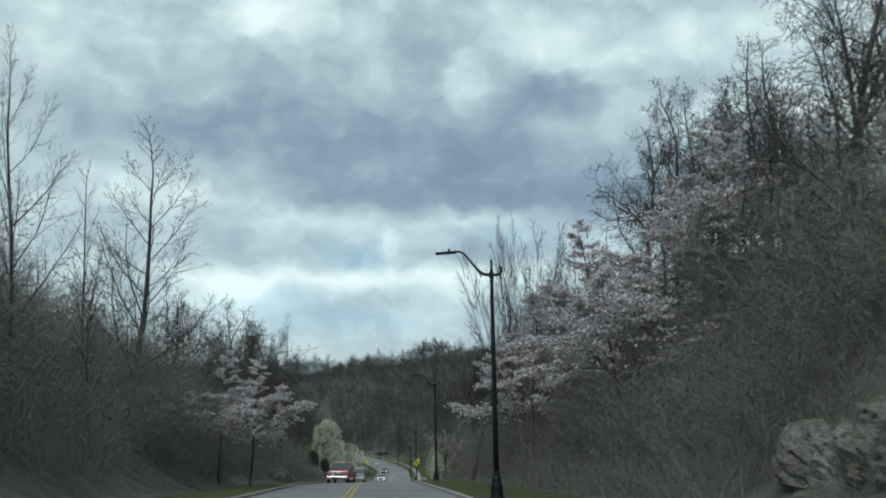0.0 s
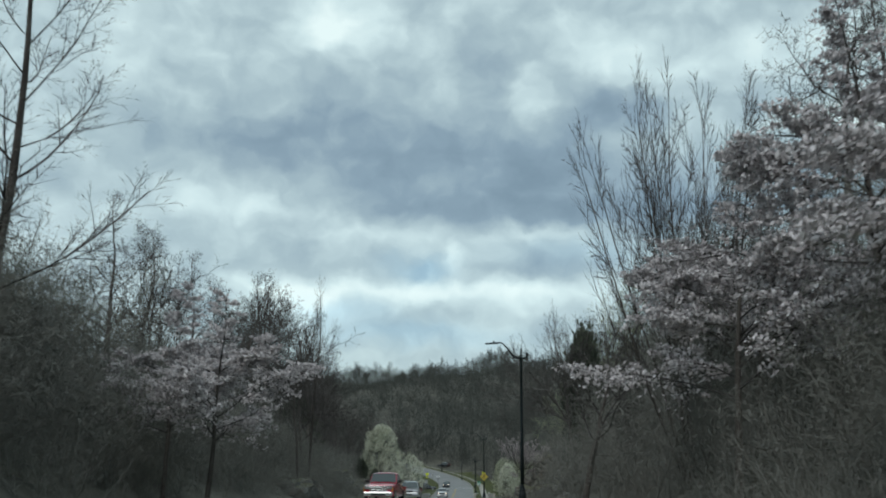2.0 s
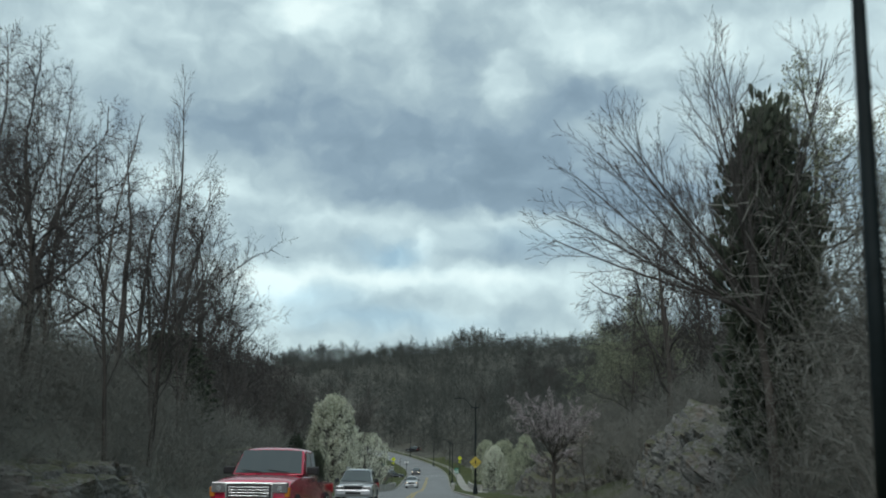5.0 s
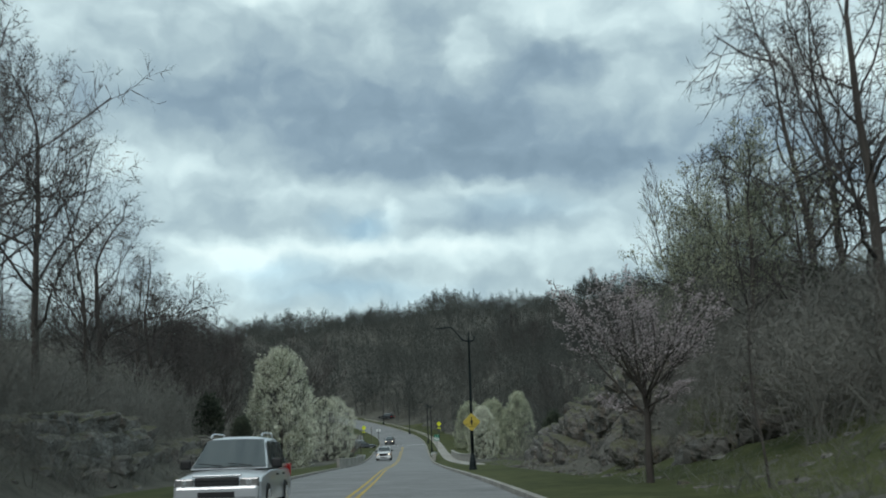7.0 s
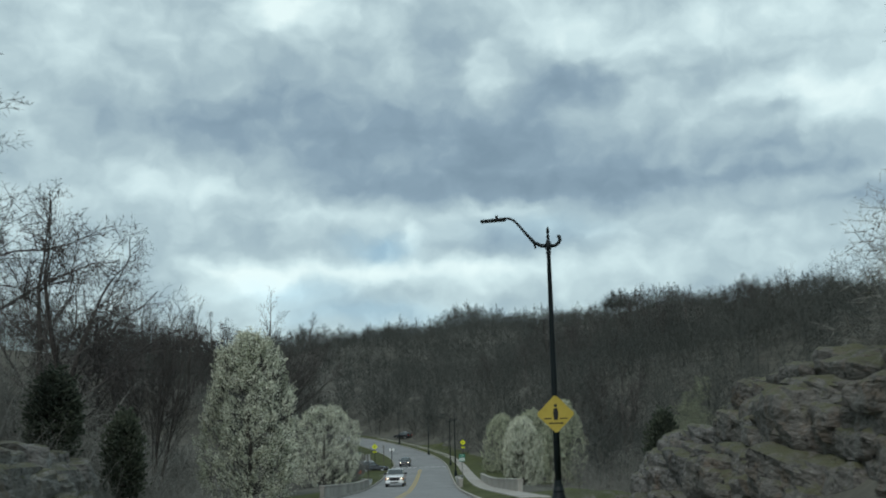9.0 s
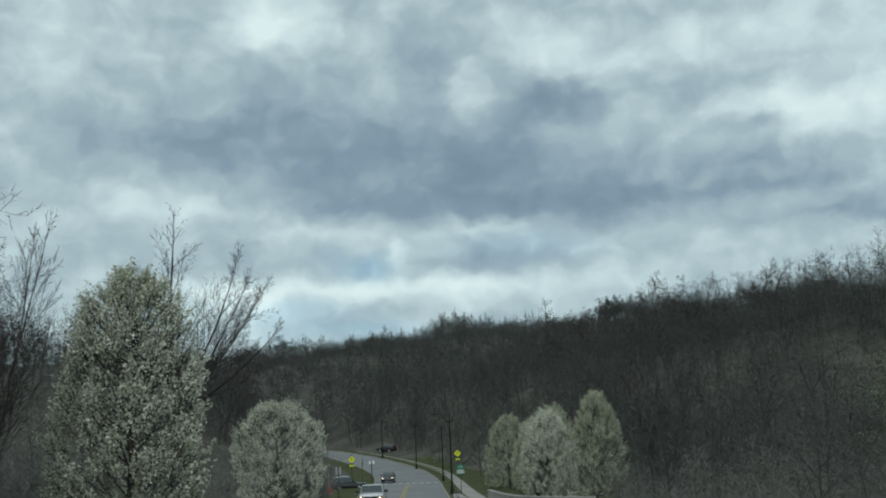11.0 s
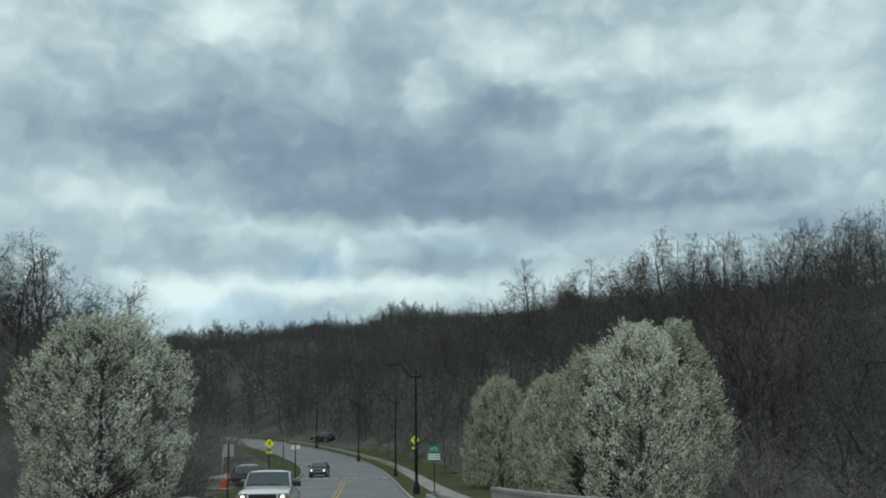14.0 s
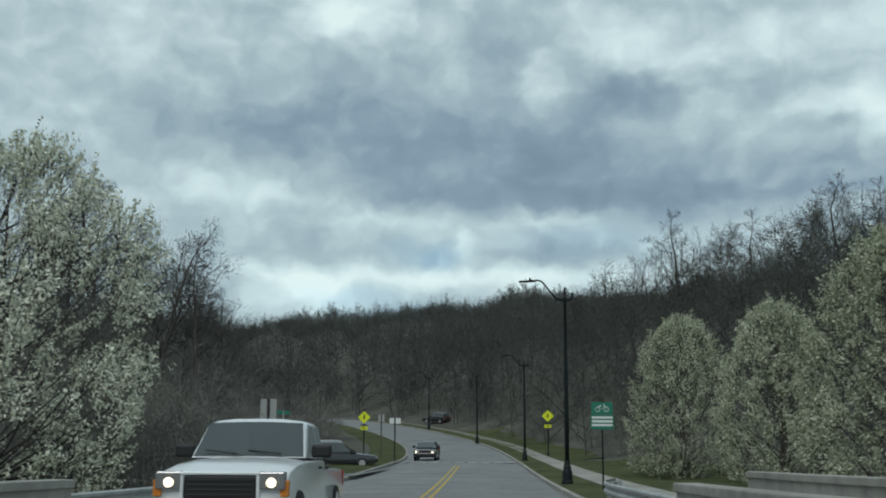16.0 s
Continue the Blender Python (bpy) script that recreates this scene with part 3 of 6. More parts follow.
def fan_tree(seed):
    """A leaning tree whose long limbs reach out over the road to the west."""
    w = Wood(seed)
    rng = w.rng
    w.limb(w.trunk, [Vector((0, 0, -0.6)), Vector((-0.05, 0, 1.5)), Vector((-0.1, 0, 3.2)), Vector((-0.35, 0, 5.3))], [0.17, 0.15, 0.14, 0.09], 8)
    for k in range(15):
        f = k / 14
        a = radians(19 + 87 * f) + rng.gauss(0, 0.04)
        d = Vector((-math.cos(a), rng.gauss(0, 0.3), math.sin(a))).normalized()
        w.grow(Vector((-0.1 - 0.25 * f, 0, 4.7 + 0.8 * rng.random())), d, 6.7 + 1.3 * f, 0.05, 1,
               [None, (7, 0.05, 0.015, 12, 0.45, 0.34, 0.2, 5), (4, 0.1, 0.03, 6, 0.5, 0.5, 0.2, 3), (2, 0.1, 0.03, 3, 0.45, 0.6, 0.2, 3), (1, 0.1, 0.0, 0, 0, 0, 0, 3)])
    return w


def budded_tree(seed):
    w = broad_tree(seed)
    w.blossoms(3, 0.026, 0.10, 1.2, 0.9)
    return w


def pear_tree(seed, width, blunt=2.0, round_off=0.5, widest=0.42, many=22):
    """Ornamental pear: upright shoots, thick with white blossom, stand all over an egg-shaped crown round darker branches."""
    w = Wood(seed)
    rng = w.rng
    R = width * 5
    w.limb(w.trunk, [Vector((rng.gauss(0, 0.05), rng.gauss(0, 0.05), -0.5 + i * 0.85)) for i in range(10)], [0.2 - 0.017 * i for i in range(10)], 8)
    verts, faces = w.bloom
    lumps = [(rng.random() * 6.28, rng.uniform(0.5, 8.5), rng.uniform(-0.14, 0.12)) for _ in range(16)]

    def girth(a, z):
        u = (z / 9.7 - widest) / (1 - widest) if z > widest * 9.7 else (widest - z / 9.7) / widest * 0.55
        r = R * max(0.0, 1 - max(0.0, u) ** blunt) ** round_off
        return r * (1 + sum(k * math.exp(-((z - h) / 1.3) ** 2 - (2 * math.sin((a - b) / 2)) ** 2 / 0.4) for b, h, k in lumps))

    def shoot(p, d, ln, n, spread, size):
        w.limb(w.crown, [p - d * 0.25, p + d * ln], [0.012, 0.005], 3)
        for c in range(n):
            f = (c + rng.random()) / n
            q = p + d * ln * f + Vector((rng.gauss(0, spread), rng.gauss(0, spread), rng.gauss(0, spread))) * (1.15 - 0.75 * f)
            b, sz = len(verts), size * (0.65 + 0.7 * rng.random())
            for _k in range(4):
                verts.append(tuple(q + Vector((rng.uniform(-1, 1), rng.uniform(-1, 1), rng.uniform(-1, 1))).normalized() * sz))
            faces.extend(((b, b + 1, b + 2), (b, b + 3, b + 1), (b + 1, b + 3, b + 2), (b, b + 2, b + 3)))

    for k in range(80):
        f, a = (k + 0.5) / 80, k * 2.39996
        z = 0.5 + 8.8 * f
        r = girth(a, z) * 0.86
        end = Vector((r * math.cos(a), r * math.sin(a), z))
        start = Vector((0, 0, min(7.0, max(0.5, z - 0.9 * r))))
        w.limb(w.crown, [start, start.lerp(end, 0.5) + Vector((0, 0, -0.25)), end], [0.036, 0.024, 0.01], 3)
    for k in range(310):
        f, a0 = (k + 0.5) / 310, k * 2.39996 + rng.gauss(0, 0.3)
        z0 = 0.1 + 9.3 * f ** 0.92 + rng.gauss(0, 0.2)
        deep, puff = rng.uniform(0.35, 0.7) if k % 4 == 0 else 0.22 * rng.random(), rng.uniform(0.7, 1.3)
        for _s in range(6):
            z = min(9.55, z0 + rng.gauss(0, 0.3))
            a = a0 + rng.gauss(0, 0.3) / max(0.6, girth(a0, z))
            r = girth(a, z) * (1.0 - deep - 0.12 * rng.random())
            out = Vector((math.cos(a), math.sin(a), 0))
            d = (out * (0.45 + 0.45 * (1 - f)) + Vector((rng.gauss(0, 0.3), rng.gauss(0, 0.3), 1.0))).normalized()
            shoot(out * r + Vector((0, 0, z - 0.25)), d, puff * rng.uniform(0.35, 0.8) * (1.0 if r > 0.4 else 0.7), round(many * rng.uniform(0.7, 1.2)), 0.095, 0.053)
    return w


def roadside_cherry(seed):
    """A young cherry: a straight bole, a fan of rising shoots and a few low level boughs, thinly set with small blossom."""
    w = Wood(seed)
    rng = w.rng
    w.limb(w.trunk, [Vector((0, 0, -0.4)), Vector((0.02, 0, 0.9)), Vector((-0.02, 0.03, 2.0)), Vector((0, 0, 3.1))], [0.13, 0.1, 0.085, 0.05], 8)
    for k in range(15):
        a = k * 2.39996 + rng.uniform(-0.3, 0.3)
        low = k < 2
        lean = rng.uniform(1.6, 2.6) if low else 0.2 + 0.95 * ((k - 3.5) / 12)
        w.grow(Vector((0, 0, (2.3 + 0.2 * k) if low else 2.0 + 1.0 * rng.random())), Vector((lean * math.cos(a), lean * math.sin(a), 1)).normalized(), 1.5 if low else rng.uniform(3.2, 4.2), 0.04, 0,
               [(6, 0.07, -0.01 if low else 0.03, 13, 0.5, 0.42, 0.22, 5), (4, 0.1, 0.05, 6, 0.5, 0.5, 0.2, 3), (2, 0.12, 0.05, 0, 0, 0, 0, 3)])
    w.blossoms(9, 0.021, 0.035, 1.1, 0.8)
    return w


def cherry_tree(seed, share=0.95):
    """Wild cherry: flat tiers of twigs with small pale sprays."""
    w = Wood(seed)
    w.tier = 0.16
    w.grow(Vector((0, 0, -0.4)), Vector((0.04, 0.02, 1)), 4.6, 0.11, 0, [(6, 0.06, 0.02, 15, 1.25, 0.8, 0.5, 7), (6, 0.08, 0.015, 13, 0.75, 0.42, 0.2, 4), (4, 0.12, 0.0, 8, 0.7, 0.5, 0.15, 3), (1, 0.16, -0.02, 0, 0, 0, 0, 3)])
    rng = w.rng
    verts, faces = w.bloom
    for pts, dirs in w.tips:
        if rng.random() > share:
            continue
        for _ in range(10):
            q = pts[0].lerp(pts[-1], rng.random() * 1.1) + Vector((rng.gauss(0, 0.07), rng.gauss(0, 0.07), rng.gauss(0, 0.022)))
            b = len(verts)
            s = 0.043 * (0.6 + 0.8 * rng.random())
            for _k in range(4):
                verts.append(tuple(q + Vector((rng.uniform(-1, 1), rng.uniform(-1, 1), rng.uniform(-0.8, 0.8))).normalized() * s * 1.2))
            faces.extend(((b, b + 1, b + 2), (b, b + 3, b + 1), (b + 1, b + 3, b + 2), (b, b + 2, b + 3)))
    return w


def cedar_bush(seed):
    w = Wood(seed)
    rng = w.rng
    w.limb(w.trunk, [Vector((0, 0, -0.3)), Vector((0, 0, 1.5)), Vector((0, 0, 3.4))], [0.09, 0.07, 0.02], 6)
    for k in range(90):
        f = (k + 0.5) / 90
        a, z = k * 2.39996, 0.15 + 3.1 * f
        r = 1.25 * (1 - f) ** 0.6 * (0.3 + 0.7 * min(1, f * 6)) * (0.75 + 0.4 * rng.random())
        s, e = Vector((0, 0, z)), Vector((r * math.cos(a), r * math.sin(a), z + 0.5 * r + 0.2))
        w.limb(w.crown, [s, s.lerp(e, 0.5), e], [0.02, 0.015, 0.006], 3)
        for c in range(12):
            q = s.lerp(e, 0.3 + 0.7 * rng.random()) + Vector((rng.gauss(0, 0.1), rng.gauss(0, 0.1), rng.gauss(0, 0.1)))
            w.clump(q, (e - s).normalized(), 0.11, 1.5)
    return w


def round_evergreen(seed):
    w = Wood(seed)
    rng = w.rng
    w.limb(w.trunk, [Vector((0, 0, -0.3)), Vector((0, 0, 1.5)), Vector((0, 0, 3.0))], [0.09, 0.07, 0.03], 6)
    for k in range(130):
        f = (k + 0.5) / 130
        a, z = k * 2.39996, 0.3 + 3.0 * f
        r = 1.15 * math.sin(math.pi * min(0.96, 0.22 + 0.76 * f)) ** 0.6 * (0.7 + 0.35 * rng.random())
        s, e = Vector((0, 0, max(0.1, z - 0.5))), Vector((r * math.cos(a), r * math.sin(a), z + 0.15 * rng.random()))
        w.limb(w.crown, [s, s.lerp(e, 0.5), e], [0.02, 0.015, 0.006], 3)
        for c in range(34):
            q = s.lerp(e, 0.45 + 0.55 * rng.random()) + Vector((rng.gauss(0, 0.11), rng.gauss(0, 0.11), rng.gauss(0, 0.11)))
            w.clump(q, (e - s).normalized(), 0.05, 1.6)
    return w


def merge(stores, places):
    """Joins many turned and scaled copies of point and face lists."""
    vs, fs, base = [], [], 0
    arrays = [(np.array(v), f) for v, f in stores]
    for k, x, y, z, a, s, hs in places:
        v, f = arrays[k]
        c, si = math.cos(a), math.sin(a)
        m = np.array([[c, si, 0], [-si, c, 0], [0, 0, 1]])
        q = (v * np.array([s, s, hs])) @ m + np.array([x, y, z])
        vs.append(q)
        fs.extend([tuple(i + base for i in face) for face in f])
        base += len(v)
    return np.concatenate(vs).tolist(), fs


def joined(w):
    v, n = w.trunk[0] + w.crown[0], len(w.trunk[0])
    f = w.trunk[1] + [tuple(i + n for i in q) for q in w.crown[1]]
    return (np.array(v) / max(q[2] for q in v)).tolist(), f


def far_tree(seed, slim):
    w = Wood(seed)
    w.flat, w.thick = True, 2.2
    w.grow(Vector((0, 0, -0.6)), Vector((0, 0, 1)), 7 if not slim else 10, 0.06, 0,
           [(4, 0.07, 0.03, 16, 0.95 if not slim else 0.7, 0.66 if not slim else 0.36, 0.12, 3), (1, 0.2, 0.06, 9, 0.8, 0.5, 0.15, 3), (1, 0.2, 0.04, 3, 0.75, 0.65, 0.15, 3), (1, 0.2, 0, 0, 0, 0, 0, 3)])
    return joined(w)


def ridge_tree(seed):
    w = Wood(seed)
    w.flat, w.thick = True, 3.4
    w.grow(Vector((0, 0, -0.6)), Vector((0, 0, 1)), 6.5, 0.09, 0, [(2, 0.07, 0.04, 12, 0.95, 0.7, 0.12, 3), (1, 0.15, 0.05, 5, 0.8, 0.55, 0.15, 3), (1, 0.15, 0.05, 2, 0.7, 0.7, 0.2, 3), (1, 0.1, 0.05, 0, 0, 0, 0, 3)])
    return joined(w)


def sapling(seed, fine=False):
    """A dense twiggy young tree of the roadside thicket."""
    w = Wood(seed)
    w.flat, w.thick = True, 1.6 if fine else 2.4
    rng = w.rng
    for k in range(3):
        a = rng.random() * 6.28
        w.grow(Vector((rng.gauss(0, 0.2), rng.gauss(0, 0.2), -0.2)), Vector((0.35 * math.cos(a), 0.35 * math.sin(a), 1)).normalized(), 3.4 + 1.2 * rng.random(), 0.025, 0,
               [(2, 0.12, 0.02, 8, 0.85, 0.55, 0.06, 3), (1, 0.2, 0.02, 5, 0.8, 0.6, 0.1, 3), (1, 0.2, 0, 2.4 if fine else 1, 0.7, 0.62, 0.2, 3), (1, 0.2, 0, 0, 0, 0, 0, 3)])
    return joined(w)


def shrub(seed):
    w = Wood(seed)
    w.flat = True
    rng = w.rng
    for k in range(5):
        a = rng.random() * 6.28
        w.grow(Vector((rng.gauss(0, 0.25), rng.gauss(0, 0.25), -0.1)), Vector((0.6 * math.cos(a), 0.6 * math.sin(a), 1)).normalized(), 1.5 + rng.random(), 0.016, 0,
               [(2, 0.16, 0.0, 5, 0.6, 0.5, 0.2, 3), (1, 0.2, 0.02, 2, 0.6, 0.5, 0.2, 3), (1, 0.2, 0, 0, 0, 0, 0, 3)])
    return joined(w)


KINDS = {}


def plant(kind, make, label, x, y, top=None, height=None, turn=0.0, group="", name="tree", wide=1.0, **mats):
    """Stands a tree of a kind at x, y, up to the height top (or of that height)."""
    z = ground_at(x, y)
    h = height if height else top - z
    m = pose(x, y, z, 0, 0, turn) @ Matrix.Diagonal((h * wide, h * wide, h, 1))
    if kind not in KINDS:
        ob = make().thing(name, **mats)
        KINDS[kind] = ob
        ob.matrix_basis = m
    else:
        src = KINDS[kind]
        ob = src.copy()
        scene.collection.objects.link(ob)
        for c in src.children:
            q = c.copy()
            q.parent = ob
            scene.collection.objects.link(q)
        ob.matrix_basis = m
    return tagged(ob, label, "tree" if name != "evergreen_shrub" else "shrub", group)


rng = random.Random(7)

UP = "tall bare upright tree with fine ascending twigs"
BR = "bare spreading deciduous tree with a rounded crown"
TH = "slender bare young tree among the brush"
VA = "bare vase-shaped tree with many rising stems"
LABEL = {"u": UP, "t": TH, "b": BR, "v": VA}
MAKE = {"upright_a": lambda: upright_tree(3), "upright_b": lambda: upright_tree(5), "thin_a": lambda: thin_tree(11), "thin_b": lambda: thin_tree(12),
        "broad_a": lambda: broad_tree(21), "broad_b": lambda: broad_tree(22), "broad_c": lambda: broad_tree(24), "vase_a": lambda: vase_tree(31), "vase_b": lambda: vase_tree(33)}


def stand(rows, group):
    for k, x, y, top, turn, wide in rows:
        if k[0] == "b" and y < 247:
            wide *= 0.95
        plant(k, MAKE[k], LABEL[k[0]], x, y, top=top, turn=turn, wide=wide, group=group)


# west bank: kind, x, y, top, turn, width
stand([("upright_b", -16.6, 46.0, 19.6, 70, 0.8), ("thin_b", -14.6, 50.5, 11.5, 0, 1.0), ("thin_a", -16.5, 56.0, 16.5, 0, 1.0), ("upright_a", -16.6, 65.5, 21.3, 20, 1.3), ("broad_a", -19.0, 84.0, 14.2, 20, 0.9),
       ("broad_b", -21.0, 97.0, 15.3, 200, 0.9), ("broad_c", -17.6, 104.0, 13.4, 10, 0.9), ("broad_c", -24.0, 112.0, 15.5, 140, 0.85), ("broad_a", -17.0, 112.0, 13.0, 300, 0.75), ("broad_b", -20.0, 115.0, 13.0, 210, 0.95),
       ("broad_b", -18.2, 119.5, 15.0, 30, 0.75), ("thin_b", -15.6, 121.5, 13.5, 0, 1.1), ("thin_a", -26.5, 125.0, 19.0, 0, 1.0), ("upright_a", -19.6, 125.5, 16.5, 60, 0.7), ("broad_c", -22.0, 127.0, 16.0, 60, 0.95)], "bare trees on the west bank")
stand([("upright_b", -15.9, 128.7, 17.5, 200, 0.75), ("thin_a", -18.8, 131.0, 15.0, 90, 1.1), ("broad_c", -21.5, 133.0, 16.5, 220, 0.75), ("broad_a", -17.4, 135.0, 12.0, 130, 0.9), ("broad_a", -29.3, 139.4, 21.9, 40, 0.8),
       ("thin_a", -17.4, 140.0, 13.0, 30, 1.2), ("broad_b", -18.6, 146.0, 12.0, 150, 0.8), ("broad_c", -22.2, 153.0, 18.3, 10, 0.75), ("broad_a", -20.4, 158.0, 16.2, 80, 0.7), ("broad_b", -23.7, 173.0, 21.2, 260, 0.7),
       ("broad_b", -30.6, 178.0, 24.5, 100, 0.8), ("broad_a", -27.8, 162.0, 23.6, 15, 1.0), ("thin_b", -22.5, 178.0, 15.0, 120, 1.3), ("broad_c", -27.0, 192.0, 12.5, 300, 0.9), ("broad_b", -30.0, 205.0, 18.2, 60, 1.2), ("broad_b", -30.5, 226.0, 16.6, 20, 0.95)], "bare trees on the west bank")
stand([("broad_a", -32.5, 230.0, 17.6, 200, 0.95), ("broad_c", -34.5, 235.0, 16.5, 60, 1.0), ("vase_b", -27.0, 238.0, 11.5, 60, 0.9), ("broad_c", -36.0, 246.0, 14.0, 90, 0.9),
       ("broad_a", -52.0, 361.0, 23.6, 220, 0.95), ("broad_b", -44.2, 362.0, 22.6, 0, 0.95), ("broad_a", -33.3, 362.0, 15.6, 160, 0.9), ("broad_c", -37.6, 363.0, 18.0, 70, 0.9), ("broad_c", -59.5, 364.0, 24.0, 300, 0.95),
       ("broad_b", -48.0, 366.0, 22.0, 100, 0.9), ("broad_c", -66.0, 400.0, 31.0, 50, 0.9), ("broad_a", -58.5, 408.0, 30.0, 0, 0.9),
       ("broad_a", -62.0, 430.0, 28.0, 110, 1.0), ("broad_b", -67.0, 436.0, 31.0, 30, 1.0), ("broad_c", -73.0, 440.0, 33.5, 200, 1.0), ("broad_b", -85.0, 450.0, 39.5, 60, 1.0)], "bare trees on the west bank")
for i in range(16):
    y = 24 + i * 12 + rng.uniform(-4, 4)
    x = float(road_x(y)) - HALF - 11 - rng.random() * 20
    k = rng.choice(["upright_b", "thin_a", "thin_b", "broad_a", "broad_c", "thin_a"])
    plant(k, MAKE[k], LABEL[k[0]], x, y, height=rng.uniform(8, 13), turn=rng.uniform(0, 360), wide=rng.uniform(0.7, 1.0), group="bare trees on the west bank")

# wooded slope on the east side
stand([("broad_b", 15.0, 33.0, 14.5, 220, 1.0), ("broad_a", 15.5, 40.0, 17.0, 10, 1.0), ("broad_c", 17.0, 44.0, 25.0, 30, 0.9), ("broad_c", 14.5, 47.0, 14.5, 300, 1.0), ("broad_c", 16.0, 52.0, 19.5, 130, 1.0),
       ("broad_a", 19.5, 58.0, 23.5, 60, 1.0), ("broad_b", 14.6, 62.0, 23.0, 200, 0.68), ("broad_a", 23.0, 72.0, 28.5, 120, 0.9), ("vase_a", 6.9, 73.5, 17.0, 0, 0.6), ("broad_c", 3.7, 84.0, 8.6, 40, 1.0), ("thin_a", 17.0, 76.0, 24.0, 0, 1.2),
       ("upright_a", 12.5, 84.0, 18.0, 10, 0.8), ("broad_c", 18.4, 90.0, 29.0, 80, 0.85), ("vase_b", 12.0, 96.0, 18.0, 130, 0.9), ("broad_b", 30.4, 101.0, 35.6, 50, 0.9), ("broad_a", 26.0, 104.6, 36.0, 0, 0.9)], "bare trees on the east slope")
stand([("vase_b", 12.5, 137.0, 16.0, 70, 0.9), ("broad_b", 9.4, 146.0, 15.8, 20, 0.8), ("thin_b", 13.0, 149.0, 17.0, 100, 1.0), ("broad_c", 18.0, 156.0, 20.0, 30, 0.8), 
       ("broad_b", 12.5, 160.0, 17.5, 300, 0.75), ("broad_a", 16.0, 165.0, 19.5, 60, 0.8), ("thin_b", 13.0, 172.0, 12.0, 0, 1.2),
       ("vase_a", 13.2, 179.4, 15.0, 200, 0.8), ("vase_a", 18.0, 300.0, 9.0, 0, 1.0), ("broad_b", 69.0, 402.0, 34.0, 160, 1.0), ("broad_b", 24.0, 405.0, 25.5, 150, 0.9), ("broad_a", 77.0, 410.0, 36.5, 60, 1.0)], "bare trees on the east slope")
stand([("broad_c", 34.0, 412.0, 29.5, 20, 1.0), ("broad_c", 53.0, 413.0, 34.5, 100, 1.0), ("broad_a", 47.0, 415.0, 33.5, 250, 1.0), ("broad_c", 66.0, 418.0, 36.5, 10, 1.0), ("broad_a", 21.0, 420.0, 30.3, 70, 1.0),
       ("broad_b", 43.2, 420.0, 35.0, 10, 1.0), ("broad_c", 63.5, 420.0, 37.0, 0, 1.0), ("broad_a", 31.0, 420.0, 30.0, 200, 1.0), ("broad_b", 15.0, 420.0, 24.3, 80, 0.9), ("broad_c", 8.0, 430.0, 20.5, 180, 0.9)], "bare trees on the east slope")
for i in range(14):
    y = 22 + i * 11 + rng.uniform(-4, 4)
    x = float(road_x(y)) + HALF + 11 + rng.random() * 20
    k = rng.choice(["upright_b", "thin_a", "thin_b", "broad_a", "broad_b", "broad_c"])
    plant(k, MAKE[k], LABEL[k[0]], x, y, height=rng.uniform(8, 13), turn=rng.uniform(0, 360), wide=rng.uniform(0.7, 1.0), group="bare trees on the east slope")
plant("fan", lambda: fan_tree(35), "leaning bare tree with long limbs reaching over the road", 5.2, 109.0, height=13.2)
for x, y, top, t in ((11.5, 126.0, 17.0, 0), (13.3, 179.0, 11.5, 120), (10.8, 167.0, 12.5, 40), (14.0, 171.5, 13.5, 200), (9.2, 157.0, 11.0, 90), (9.6, 213.0, 1.0, 150), (12.6, 222.0, 2.3, 260)):
    plant("budded", lambda: budded_tree(26), "spreading tree in pale green bud", x, y, top=top, turn=t, wide=0.85, group="trees in bud", bloom=BUDS, bloom_name="foliage")

plant("leaning", lambda: leaning_clump(36), "bare clump of leaning stems round a straight leader", -18.7, 245.0, top=12.2)

# flowering cherries
CH = "wild cherry in pale blossom on spreading tiers of twigs"
for x, y, top, t, wd in ((8.2, 69.0, 11.0, 0, 0.8), (5.9, 61.5, 9.3, 80, 0.8), (8.5, 48.0, 10.0, 160, 0.95), (9.5, 60, 13.5, 220, 0.85), (11.6, 53.0, 13.5, 100, 0.8), (13.2, 49.0, 15.5, 30, 0.8), (15.5, 56.0, 18.0, 190, 0.75), (-10.6, 71.2, 7.0, 40, 0.8), (-13.2, 75, 7.9, 100, 0.8)):
    plant("cherry_a" if t < 150 else "cherry_b", (lambda: cherry_tree(41)) if t < 150 else (lambda: cherry_tree(42)), CH, x, y, top=top, turn=t, wide=wd, group="flowering cherries", name="cherry_tree", bloom=CHERRY)
plant("cherry_small", lambda: roadside_cherry(43), "small roadside cherry with thin pink blossom", 3.0, 147.6, top=4.1, turn=150, wide=1.25, name="cherry_tree", bloom=PINK)
plant("thin_b", None, "slim bare roadside tree beside a boulder", 3.9, 138.8, height=4.6, wide=1.2)

